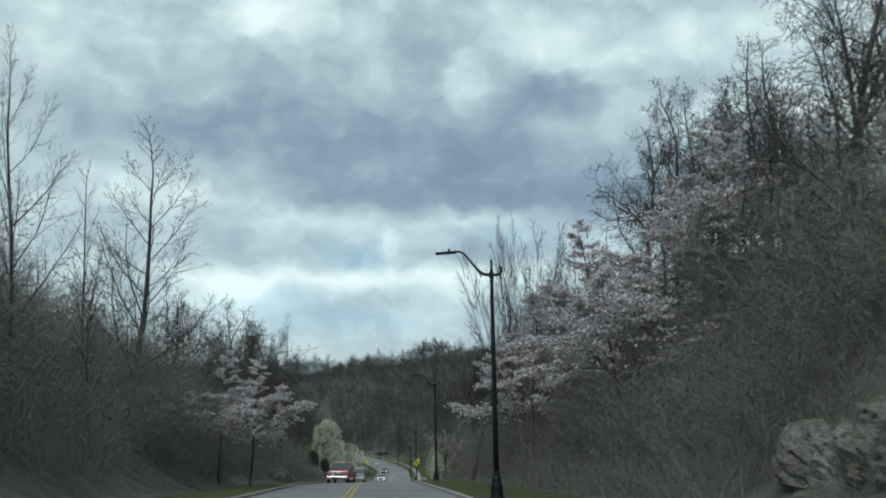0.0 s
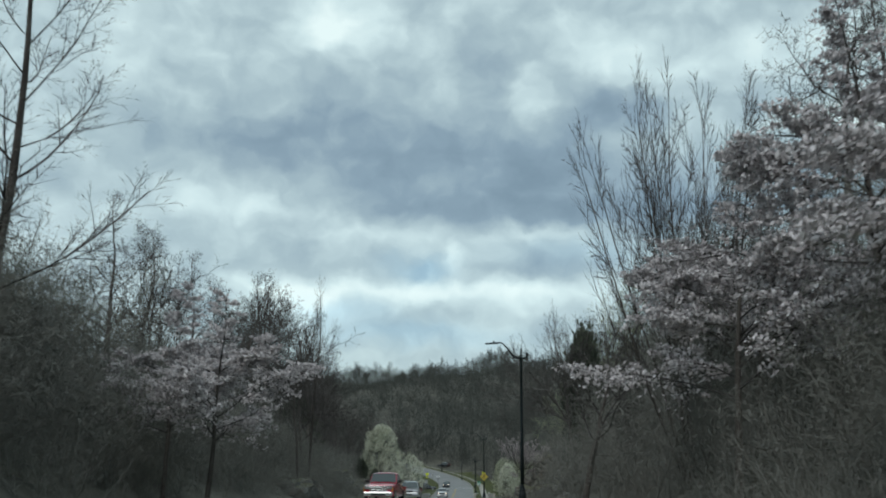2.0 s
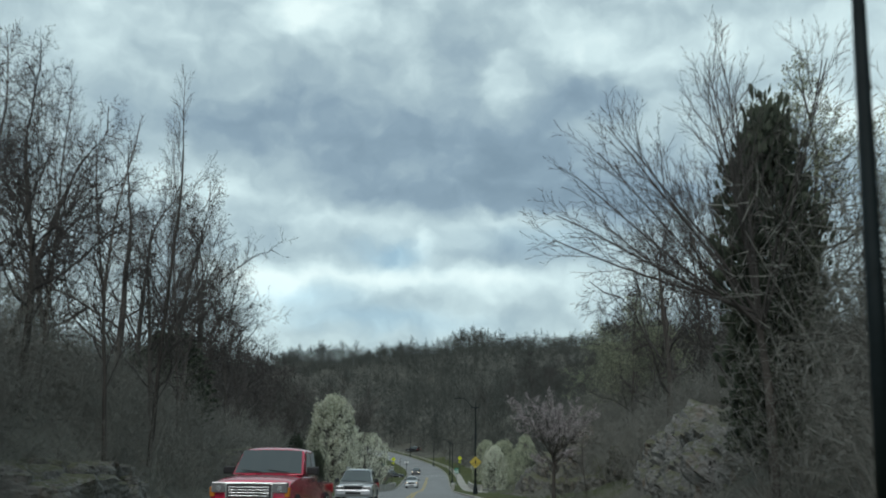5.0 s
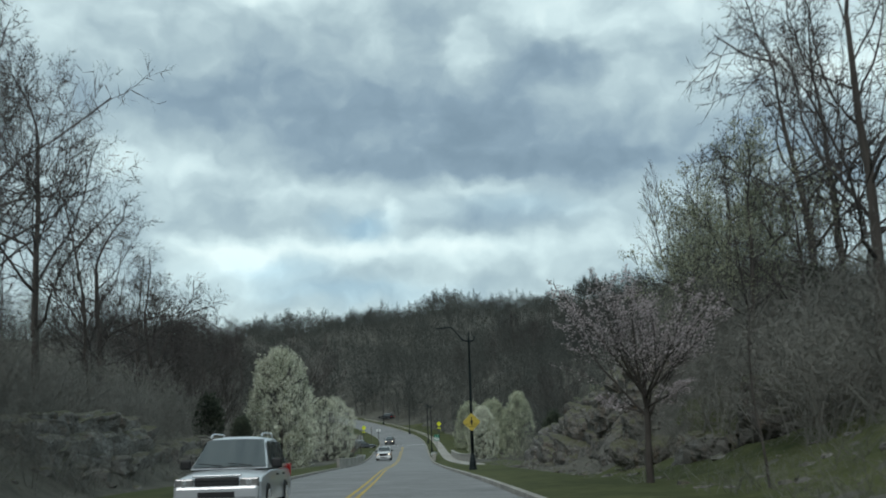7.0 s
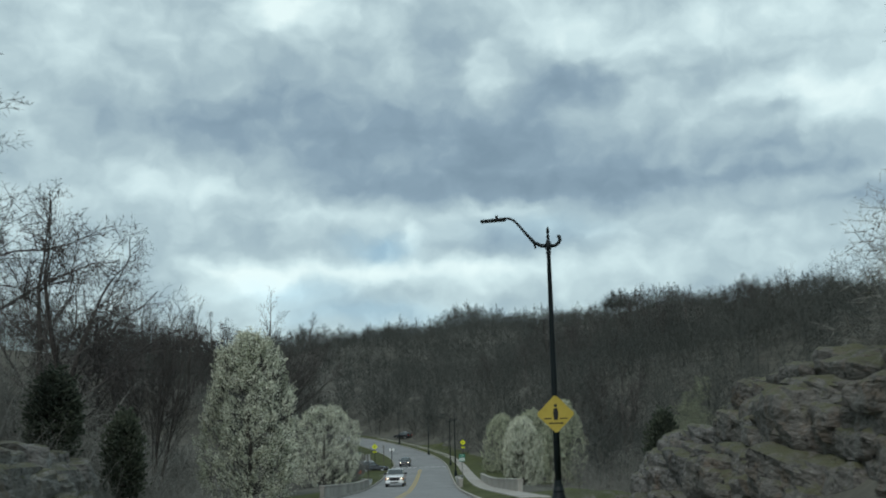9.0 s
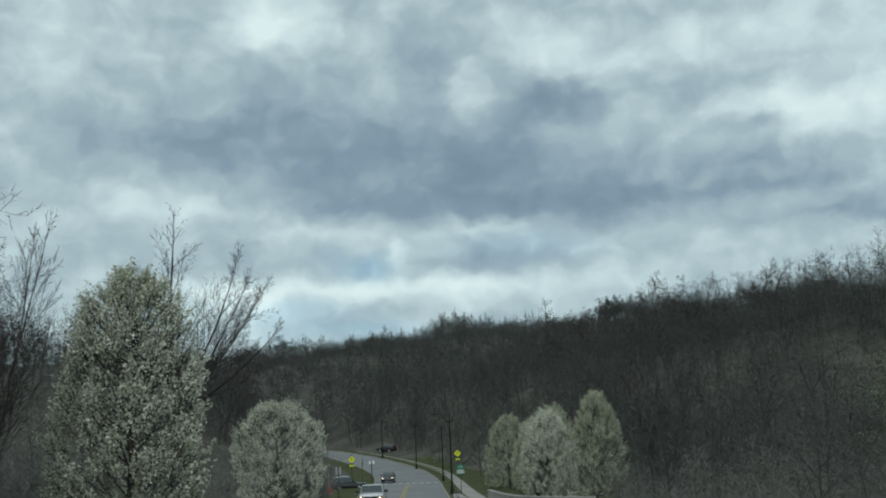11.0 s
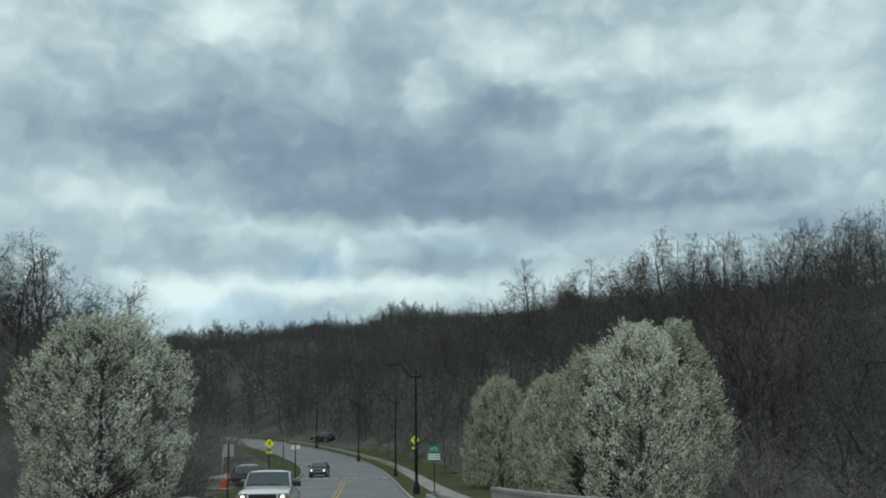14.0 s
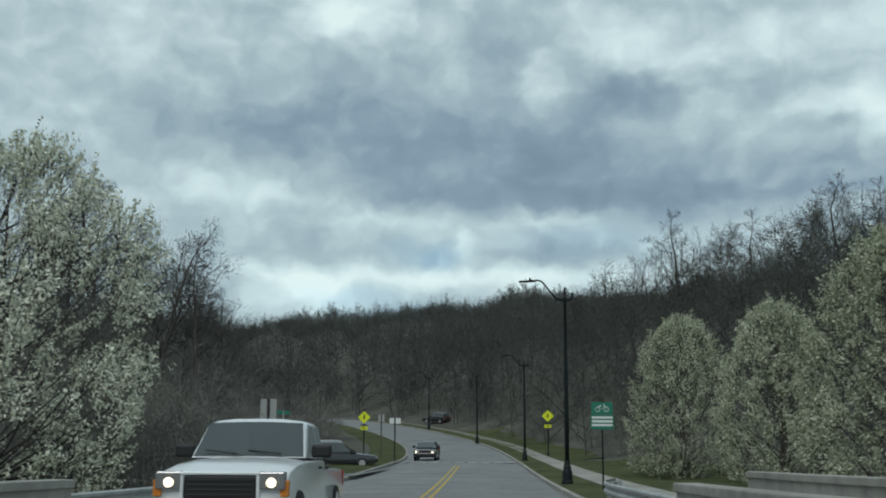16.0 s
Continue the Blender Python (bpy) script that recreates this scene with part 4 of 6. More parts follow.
# ornamental pears beside the bridge
PE = "ornamental pear covered in white blossom"
for k, x, y, top, t in (("pear_tall", -19.9, 241.0, 8.2, 0), ("pear_round", -18.7, 285.5, 3.6, 30), ("pear_narrow", 4.0, 271.4, 1.2, 0), ("pear_spire", 10.4, 289.7, 3.5, 90), ("pear_leafing", 6.6, 293.5, 2.6, 200), ("pear_leafing", 6.3, 307.0, 2.0, 120), ("pear_leafing", 4.0, 318.5, 2.7, 250)):
    shape = {"pear_tall": (51, 0.53, 2.0, 0.58, 0.34), "pear_round": (52, 0.88, 2.0, 0.5, 0.46), "pear_narrow": (53, 0.63, 1.8, 0.62, 0.36), "pear_spire": (54, 0.52, 1.6, 0.72, 0.33), "pear_leafing": (55, 0.70, 1.9, 0.62, 0.32)}[k]
    leafing = k in ("pear_leafing", "pear_spire")
    plant(k, lambda s=shape: pear_tree(*s), "ornamental pear with fading blossom and yellow-green new leaves" if leafing else PE, x, y, top=top, turn=t, group="pears in blossom", name="pear_tree", bloom=LEAFING if leafing else BLOOM)

for x, y, h in ((11.5, 157.5, 5.0), (3.7, 277.2, 4.2)):
    plant("cedar", lambda: cedar_bush(61), "dark green evergreen shrub", x, y, height=h, turn=x * 30, name="evergreen_shrub", bloom=CEDAR, bloom_name="foliage")
for x, y, top, wd in ((6.4, 204.0, -0.2, 0.5), (-18.1, 190.0, 1.5, 0.62), (-16.4, 193.0, 0.05, 0.5), (-20.8, 151.0, 7.5, 0.8), (6.3, 112.5, 10.5, 0.3)):
    plant("yew", lambda: round_evergreen(62), "rounded dark evergreen shrub on the bank", x, y, top=top, turn=x * 30, name="evergreen_shrub", wide=wd / 0.62, bloom=CEDAR, bloom_name="foliage")

# woods on the far slopes, past counting
r2 = random.Random(9)
FAR = [far_tree(70 + k, k % 3 == 0) for k in range(7)]
places = []
while len(places) < 1200:
    y = 212 + 330 * r2.random()
    side = r2.choice((-1, 1, 1))
    e = (7 if y > 355 else 24 if side < 0 else 15) + 95 * r2.random() ** 1.15
    if 300 < y < 345 and side < 0:
        e += 14
    x = float(road_x(y)) + side * (HALF + e)
    if abs(x + 5) > 0.42 * (y - 130) + 25:
        continue
    h = r2.uniform(9, 16) * (0.75 if y < 300 else 1)
    places.append((r2.randrange(7), x, y, ground_at(x, y), r2.random() * 6.28, h * r2.uniform(0.9, 1.3), h))
for i in range(170):
    x, y, h = r2.uniform(18, 95), r2.uniform(352, 428), r2.uniform(7, 12)
    places.append((r2.randrange(7), x, y, ground_at(x, y), r2.random() * 6.28, h * r2.uniform(1.0, 1.4), h))
v, f = merge(FAR, places)
tagged(new("far_woods", as_mesh("far_woods", v, f, WOODS)), "bare grey-brown woods covering the far hillsides", "woods", kind="stuff")
RIDGES = [ridge_tree(170 + k) for k in range(5)]
places = []
for i in range(2100):
    y = r2.uniform(545, 790) if i % 2 == 0 else r2.uniform(740, 850)
    x = r2.uniform(-0.22, 0.30) * y
    h = r2.uniform(9, 14) if y < 740 else r2.uniform(6, 10)
    places.append((r2.randrange(5), x, y, ground_at(x, y) - 1.0, r2.random() * 6.28, h * r2.uniform(1.0, 1.4), h))
for i in range(700):
    y = r2.uniform(600, 880)
    x = r2.uniform(-0.2, 0.2) * y
    h = r2.uniform(5, 8)
    places.append((r2.randrange(5), x, y, ground_at(x, y) - 1.0, r2.random() * 6.28, h * 1.9, h))
v, f = merge(RIDGES, places)
tagged(new("ridge_woods", as_mesh("ridge_woods", v, f, WOODS)), "bare woods covering the distant ridge", "woods", kind="stuff")
# taller round-headed trees and undergrowth along the crest
def crest_tree(seed):
    """An old tree of the skyline: stout limbs under a loose round head."""
    w = Wood(seed)
    w.flat, w.thick = True, 8.0
    w.grow(Vector((0, 0, -0.6)), Vector((0, 0, 1)), 7.5, 0.17, 0, [(3, 0.08, 0.03, 9, 0.85, 0.62, 0.35, 4), (2, 0.16, 0.06, 6, 0.75, 0.5, 0.25, 3), (1, 0.2, 0.03, 3, 0.7, 0.6, 0.3, 3), (1, 0.2, 0.0, 0, 0, 0, 0, 3)])
    return joined(w)


CREST = [crest_tree(190 + k) for k in range(6)]
places = []
for i in range(520):
    y = r2.uniform(868, 899)
    x = r2.uniform(-0.27, 0.33) * y
    clump = 0.84 + 0.11 * math.sin(0.061 * x + 1) + 0.09 * math.sin(0.137 * x) + 0.06 * math.sin(0.31 * x)
    h = r2.uniform(12, 20) * clump
    places.append((r2.randrange(6), x, y, ground_at(x, y) - 1.2, r2.random() * 6.28, h * r2.uniform(0.85, 1.15), h))
low = []
for i in range(420):
    y = r2.uniform(862, 899)
    x = r2.uniform(-0.27, 0.33) * y
    h = r2.uniform(3.5, 6) * (0.85 + 0.25 * math.sin(0.05 * x + 1))
    low.append((r2.randrange(5), x, y, ground_at(x, y) - 1.5, r2.random() * 6.28, h * 1.5, h))
v, f = merge(CREST, places)
tagged(new("crest_woods", as_mesh("crest_woods", v, f, WOODS)), "round-headed bare trees along the distant crest", "woods", kind="stuff")
v, f = merge(RIDGES, low)
tagged(new("crest_thicket", as_mesh("crest_thicket", v, f, WOODS)), "low leafless undergrowth along the distant crest", "thicket", kind="stuff")

SAPLINGS = [sapling(110 + k) for k in range(5)]
FINE = [sapling(115 + k, True) for k in range(5)]
places = []


def fill(stretches):
    """Thicket along stretches of the banks: count, side, from y to y, from and to past the kerb, from and to height."""
    for count, side, ya, yb, ea, eb, ha, hb in stretches:
        for i in range(count):
            y, e, s = r2.uniform(ya, yb), r2.uniform(ea, eb), r2.uniform(ha, hb)
            x = float(road_x(y)) + side * (HALF + e)
            places.append((r2.randrange(5), x, y, ground_at(x, y), r2.random() * 6.28, s * 1.1, s))


west = [(520, -1, 16, 112, 5.0, 15, 3.5, 5.8),
            (150, -1, 112, 150, 8.0, 16, 3.5, 5.5),
            (420, -1, 110, 215, 7.5, 20, 2.6, 4.6),
            (260, -1, 178, 262, 14, 34, 3.0, 5.5),
            (130, -1, 26, 78, 8, 17, 5.5, 7.6),
            (60, -1, 60, 100, 4.5, 8, 2.0, 3.4),
            (50, -1, 124, 139, 4.6, 10, 2.4, 4.0),
            (60, -1, 62, 80, 3.8, 7.5, 1.6, 2.8),
            (90, -1, 104, 150, 4.2, 9, 1.4, 3.0)]
east = [(220, 1, 134, 160, 10.5, 20, 3.5, 6.0),
            (200, 1, 16, 112, 5.5, 14, 3.0, 5.0),
            (120, 1, 148, 184, 12.0, 18, 3.5, 6.0),
            (170, 1, 12, 50, 9.5, 19, 4.5, 7.5),
            (90, 1, 37, 52, 5.5, 12, 2.2, 4.4),
            (150, 1, 26, 43, 4.5, 12, 1.6, 3.6),
            (210, 1, 52, 108, 4.5, 11, 2.6, 4.6),
            (150, 1, 62, 112, 7, 16, 5.0, 8.0),
            (90, 1, 160, 178, 9.5, 15, 2.6, 4.6),
            (60, 1, 163, 178, 9.0, 13, 3.2, 5.4),
            (130, 1, 138, 160, 8.0, 14, 3.0, 5.2)]
fill(west)
fill(east)
fill([(55, -1, 289, 300, 2.8, 8, 2.6, 5.2), (25, -1, 289, 303, 3.5, 8, 1.2, 2.2)])
while len(places) < 2400:
    y = 12 + 200 * r2.random()
    side = r2.choice((-1, 1))
    e = 6.5 + 24 * r2.random() ** 1.3
    if side > 0 and y > 108:
        e += 6.5
    x = float(road_x(y)) + side * (HALF + e)
    s = r2.uniform(2.5, 5.6) * (1.0 if y < 110 else 0.85)
    places.append((r2.randrange(5), x, y, ground_at(x, y), r2.random() * 6.28, s * 1.15, s))
for i in range(420):
    y, e = (r2.uniform(343, 402), 7 + 34 * r2.random()) if i % 3 else (r2.uniform(286, 322), 13 + 22 * r2.random())
    x, s = float(road_x(y)) - HALF - e, r2.uniform(3, 6)
    if 320 < y < 347:
        continue
    places.append((r2.randrange(5), x, y, ground_at(x, y), r2.random() * 6.28, s * 1.2, s))
for i in range(650):
    y, side = r2.uniform(235, 480), r2.choice((-1, 1, 1))
    e = (9 if y > 355 else 24 if side < 0 else 14) + 45 * r2.random() ** 1.4
    x = float(road_x(y)) + side * (HALF + e)
    s = r2.uniform(3, 6)
    places.append((r2.randrange(5), x, y, ground_at(x, y), r2.random() * 6.28, s * 1.2, s))
near = [p for p in places if p[2] < 190]
places = [p for p in places if p[2] >= 190]
v, f = merge(FINE, near)
tagged(new("bank_thicket", as_mesh("bank_thicket", v, f, BRUSH)), "dense dark thicket of leafless saplings on the road's banks", "thicket", kind="stuff")
v, f = merge(SAPLINGS, places)
tagged(new("thicket", as_mesh("thicket", v, f, BRUSH)), "leafless saplings among the woods of the valley", "thicket", kind="stuff")
SHRUBS = [shrub(90 + k) for k in range(5)]
places = []
while len(places) < 1700:
    y = 8 + 300 * r2.random()
    side = r2.choice((-1, 1))
    e = 4.4 + 20 * r2.random() ** 1.6
    if y > 205 or (side > 0 and y > 112):
        e += 5
    x = float(road_x(y)) + side * (HALF + e)
    s = r2.uniform(0.7, 2.2)
    places.append((r2.randrange(5), x, y, ground_at(x, y), r2.random() * 6.28, s, s * r2.uniform(0.8, 1.2)))
for i in range(1000):
    y, side, s = r2.uniform(4, 212), r2.choice((-1, 1)), r2.uniform(0.3, 0.9)
    x = float(road_x(y)) + side * (HALF + r2.uniform(3.4, 9.0))
    places.append((r2.randrange(5), x, y, ground_at(x, y), r2.random() * 6.28, s * 1.5, s))
for i in range(600):
    y, s = r2.uniform(92, 215), r2.uniform(0.8, 1.8)
    x = float(road_x(y)) - HALF - r2.uniform(4.2, 11.0)
    places.append((r2.randrange(5), x, y, ground_at(x, y), r2.random() * 6.28, s * 1.4, s))
for i in range(220):
    y, s = r2.uniform(106, 140), r2.uniform(0.5, 1.3)
    x = float(road_x(y)) + HALF + r2.uniform(3.6, 7.5)
    places.append((r2.randrange(5), x, y, ground_at(x, y), r2.random() * 6.28, s * 1.3, s))
for i in range(420):
    y, s = r2.uniform(25, 58), r2.uniform(0.7, 1.9)
    x = float(road_x(y)) + HALF + r2.uniform(3.4, 10.5)
    places.append((r2.randrange(5), x, y, ground_at(x, y), r2.random() * 6.28, s * 1.3, s))
for i in range(150):
    x, y, s = r2.uniform(5.0, 8.6), r2.uniform(156.5, 165.5), r2.uniform(0.5, 1.5)
    places.append((r2.randrange(5), x, y, ground_at(x, y), r2.random() * 6.28, s * 1.3, s))
v, f = merge(SHRUBS, places)
tagged(new("brush", as_mesh("brush", v, f, BRUSH)), "tangled brown leafless brush on the roadside banks", "brush", kind="stuff")


# ---------------------------------------------------------------- rocks
def rock(x, y, size, top, seed, turn=0.0, label="weathered grey layered rock outcrop", name="rock_outcrop", cuts=16, lean=0.0, mat=None, pieces=1):
    """A blocky layered outcrop; size is its half extents, top the height of its crest."""
    bm = bmesh.new()
    bmesh.ops.create_cube(bm, size=2.0)
    bmesh.ops.subdivide_edges(bm, edges=bm.edges[:], cuts=cuts, use_grid_fill=True)
    sx, sy, sz = size
    o = Vector((seed * 3.7, seed * 1.3, seed * 2.1))
    for v in bm.verts:
        c = v.co.copy()
        k = (abs(c.x) ** 5 + abs(c.y) ** 5 + abs(c.z) ** 5) ** 0.2
        c = c / k
        p = Vector((c.x * sx, c.y * sy, c.z * sz))
        n = Vector((c.x / sx, c.y / sy, c.z / sz)).normalized()
        big = noise.fractal(p * 0.35 + o, 1.0, 2.0, 3)
        layer = math.floor((p.z + 0.25 * p.y + noise.noise(p * 0.3 + o) * 1.2) * 1.9)
        step = noise.noise(Vector((layer * 7.3, p.y * 0.3, p.x * 0.3)) + o)
        cell = noise.cell(p * 0.9 + o)
        fine = noise.fractal(p * 2.2 + o, 0.8, 2.0, 4)
        block = noise.cell(Vector((p.x * 0.9 + 0.3 * p.z, p.y * 0.9 + 0.25 * p.z, p.z * 0.4)) + o)
        d = 0.85 * big + 0.2 * step + 0.08 * cell + 0.24 * block + 0.17 * fine
        v.co = p + n * d + Vector((lean * (c.z + 1) * sz, 0, 0))
    if pieces < 2:
        ob = part(name, bm, mat or ROCK)
    else:
        # the face falls into buttresses along the road
        ob = new(name)
        cut = [-sy * 1.6 + 3.2 * sy * k / pieces for k in range(pieces + 1)]
        for lo, hi in zip(cut, cut[1:]):
            b2 = bm.copy()
            out = [f for f in b2.faces if not lo <= f.calc_center_median().y < hi]
            bmesh.ops.delete(b2, geom=out, context="FACES")
            if b2.faces:
                part("buttress", b2, mat or ROCK, ob)
            else:
                b2.free()
        bm.free()
    ob.matrix_basis = pose(x, y, top - sz, 0, 0, turn)
    return tagged(ob, label, "rock")


def ledge_mesh(size, seed, cuts=9):
    """One broken bed of stone with worn edges; size is its half extents."""
    bm = bmesh.new()
    bmesh.ops.create_cube(bm, size=2.0)
    bmesh.ops.subdivide_edges(bm, edges=bm.edges[:], cuts=cuts, use_grid_fill=True)
    o = Vector((seed * 1.7, seed * 3.3, seed * 0.9))
    for v in bm.verts:
        c = v.co / (abs(v.co.x) ** 9 + abs(v.co.y) ** 9 + abs(v.co.z) ** 9) ** (1 / 9)
        p = Vector((c.x * size[0], c.y * size[1], c.z * size[2]))
        d = 0.4 * noise.fractal(p * 0.6 + o, 1.0, 2.0, 5) + 0.09 * noise.cell(p * 1.3 + o)
        v.co = p + Vector((c.x, c.y, 0.6 * c.z)) * d
    return bm


def outcrop(x, y, size, top, seed, turn=0.0, label="weathered grey rock outcrop in broken level beds", mat=None, dip=3.0, bed=0.62):
    """Beds of stone stepping back from the road, laid round a solid heart."""
    r4 = random.Random(seed)
    sx, sy, sz = size
    root = new("rock_outcrop")
    heart = ledge_mesh((sx * 0.72, sy * 0.86, sz * 0.86), seed, 12)
    part("rock_mass", heart, mat or DARK_ROCK, root).matrix_basis = Matrix.Translation((0.12 * sx, 0, -sz * 1.08))
    n = max(3, round(1.5 * sz / bed))
    z = -2 * sz + 0.3
    while z < -0.05:
        h = min(bed * r4.uniform(0.45, 1.7), -z)
        f = 1 + (z + h) / (2 * sz)
        back = sx * (0.02 + 0.33 * f ** 1.5) + r4.uniform(-0.12, 0.12)
        run = sy * (1.0 - 0.16 * f * f) * r4.uniform(0.92, 1.04)
        q = -run
        while q < run - 0.3:
            ln = min(r4.uniform(1.2, 4.2), run - q)
            end = 1 - 0.25 * abs((q + ln / 2) / sy)
            hx = max(0.6, (sx - back) * end * r4.uniform(0.9, 1.04))
            p = part("ledge", ledge_mesh((hx, ln / 2 + 0.25, h / 2 + 0.16), seed * 31 + len(root.children)), mat or DARK_ROCK, root)
            p.matrix_basis = pose(back * 0.55 + r4.uniform(-0.35, 0.35), q + ln / 2, z + h / 2 + r4.uniform(-0.05, 0.05), r4.uniform(-5, 5) + dip, r4.uniform(-7, 7), r4.uniform(-9, 9))
            q += ln
        z += h
    root.matrix_basis = pose(x, y, top, 0, 0, turn)
    return tagged(root, label, "rock")


rock(8.9, 122.8, (4.4, 10.8, 4.0), 1.55, 1, 2, "high sheer grey rock cut beside the road", cuts=54, lean=0.14, mat=ROCK, pieces=9)
rock(7.9, 149.7, (1.2, 1.4, 1.0), 0.25, 2, 20, "dark rounded boulder on the bank", "boulder", mat=BOULDER_ROCK)
rock(8.3, 169.0, (3.9, 5.0, 2.7), 2.0, 3, -6, "dark smooth-faced rock bluff above the bank", cuts=44, lean=0.25, mat=DARK_ROCK, pieces=4)
rock(11.8, 170.0, (3.4, 4.6, 2.8), 3.4, 13, 8, "dark smooth-faced rock bluff above the bank", cuts=30, lean=0.3, mat=DARK_ROCK)
outcrop(7.9, 172.5, (4.3, 7.0, 2.4), 0.2, 4, 5)
outcrop(7.2, 182.0, (4.3, 6.5, 2.4), 0.3, 5, -4)
outcrop(6.2, 190.5, (3.4, 5.0, 1.7), -1.6, 6, 8, mat=ROCK)
outcrop(-18.2, 160.0, (3.2, 12.0, 1.9), -0.2, 7, 183, dip=-3.0, mat=ROCK)
outcrop(-17.6, 181.0, (3.0, 8.5, 1.6), -1.5, 8, 182, dip=-3.0, mat=ROCK)
rock(9.9, 21.0, (2.3, 3.0, 1.6), 1.75, 9, 0, "pale tan rock ledge at the foot of the slope", cuts=30, pieces=5)
outcrop(-14.6, 114.0, (2.2, 5.5, 1.2), -0.4, 10, 180, mat=ROCK)
rock(5.0, 158.5, (1.1, 1.4, 0.6), -1.9, 11, 30, "low grey boulder in the grass", "boulder", mat=DARK_ROCK)
rock(6.2, 152.5, (1.2, 0.9, 0.5), -1.5, 12, 60, "low grey boulder in the grass", "boulder", mat=DARK_ROCK)


def stones():
    """Broken stones and clods along the feet of the banks."""
    r3 = random.Random(5)
    vs, fs = [], []
    for i in range(700):
        y, side = r3.uniform(98, 205), r3.choice((-1, 1))
        x = float(road_x(y)) + side * (HALF + r3.uniform(3.9, 8.5))
        z, s, b0 = ground_at(x, y), r3.uniform(0.07, 0.36) ** 1.25, len(vs)
        for ring, (w, h) in enumerate(((0.8, -0.2), (1.05, 0.15), (0.75, 0.5))):
            for k in range(6):
                a = k * 1.047 + 0.5 * ring + r3.uniform(-0.25, 0.25)
                w2 = w * s * r3.uniform(0.75, 1.2)
                vs.append((x + w2 * math.cos(a), y + w2 * math.sin(a), z + s * (h + r3.uniform(-0.1, 0.1))))
        vs.append((x + r3.uniform(-0.2, 0.2) * s, y, z + s * r3.uniform(0.6, 0.75)))
        for ring in (0, 6):
            for k in range(6):
                n = (k + 1) % 6
                fs.append((b0 + ring + k, b0 + ring + n, b0 + ring + 6 + n, b0 + ring + 6 + k))
        for k in range(6):
            fs.append((b0 + 12 + k, b0 + 12 + (k + 1) % 6, b0 + 18))
    return tagged(new("stones", as_mesh("stones", vs, fs, ROCK)), "scattered broken stones at the foot of the banks", "stones", kind="stuff")


stones()


# ---------------------------------------------------------------- street lamps
def street_lamp():
    root = new("street_lamp")
    part("base", turned([(0.24, 0), (0.24, 0.10), (0.21, 0.14), (0.20, 0.45), (0.15, 0.62), (0.16, 0.68), (0.12, 0.78), (0.10, 0.95)]), POLE, root, smooth=False)
    part("pole", turned([(0.095, 0.9), (0.088, 3.0), (0.072, 5.5), (0.055, 7.25), (0.075, 7.27), (0.075, 7.33), (0.05, 7.36)]), POLE, root, smooth=True)
    part("finial", turned([(0.05, 7.35), (0.085, 7.42), (0.085, 7.58), (0.05, 7.66), (0.035, 7.74), (0.055, 7.78), (0.03, 7.83), (0.045, 7.92), (0.04, 8.0), (0.012, 8.06)]), POLE, root, smooth=True)
    bm = bmesh.new()
    pts = [(-0.05, 0, 7.5), (-0.22, 0, 7.52), (-0.40, 0, 7.62), (-0.62, 0, 7.88), (-0.82, 0, 8.14), (-0.96, 0, 8.29), (-1.08, 0, 8.35), (-1.25, 0, 8.36)]
    tube(bm, pts, [0.06, 0.055, 0.05, 0.04, 0.035, 0.035, 0.035, 0.035])
    part("arm", bm, POLE, root, smooth=True)
    bm = bmesh.new()
    tube(bm, [(0.05, 0, 7.5), (0.18, 0, 7.5), (0.28, 0, 7.56), (0.34, 0, 7.66), (0.32, 0, 7.76), (0.26, 0, 7.77)], [0.055, 0.05, 0.05, 0.05, 0.055, 0.045])
    part("scroll", bm, POLE, root, smooth=True)
    bm = bmesh.new()
    tube(bm, [(-0.36, 0, 7.44), (-0.40, 0, 7.58)], [0.03, 0.03], 6)
    part("collar", bm, POLE, root)
    bm = bmesh.new()
    box(bm, (-1.92, -0.14, 8.295), (-1.2, 0.14, 8.37), 0.03)
    for v in bm.verts:
        k = min(1, max(0, (-1.2 - v.co.x) / 0.72))
        v.co.z -= 0.03 * k
        v.co.y *= 1 - 0.35 * k
    part("lamp_head", bm, POLE, root)
    part("photocell", turned([(0.04, 8.365), (0.04, 8.44), (0.03, 8.46)], 8), POLE, root).matrix_basis = Matrix.Translation((-1.45, 0, 0))
    return tagged(root, "dark green street lamp with a curved arm and scroll", "street lamp", "street lamps along the kerb")


first = None
for x, y in ((2.45, 38.0), (1.11, 90.8), (-0.95, 180.8), (-3.0, 304.5), (-3.58, 348.8), (-7.97, 386.2), (-15.6, 424.0)):
    m = pose(x, y, float(road_z(y)) + 0.15, 0, 0, -8)
    if first is None:
        first = street_lamp()
        first.matrix_basis = m
    else:
        copy_thing(first, m)


# ---------------------------------------------------------------- signs
def diamond(bm, size, y, thick=0.006):
    r = bmesh.ops.create_cube(bm, size=1.0, matrix=Matrix.Translation((0, y, 0)) @ Matrix.Rotation(radians(45), 4, "Y") @ Matrix.Diagonal((size, thick, size, 1)))
    es = [e for v in r["verts"] for e in v.link_edges if abs((e.verts[0].co - e.verts[1].co).normalized().y) > 0.9]
    bmesh.ops.bevel(bm, geom=list(set(es)), offset=0.04, segments=3, affect="EDGES")
    return bm


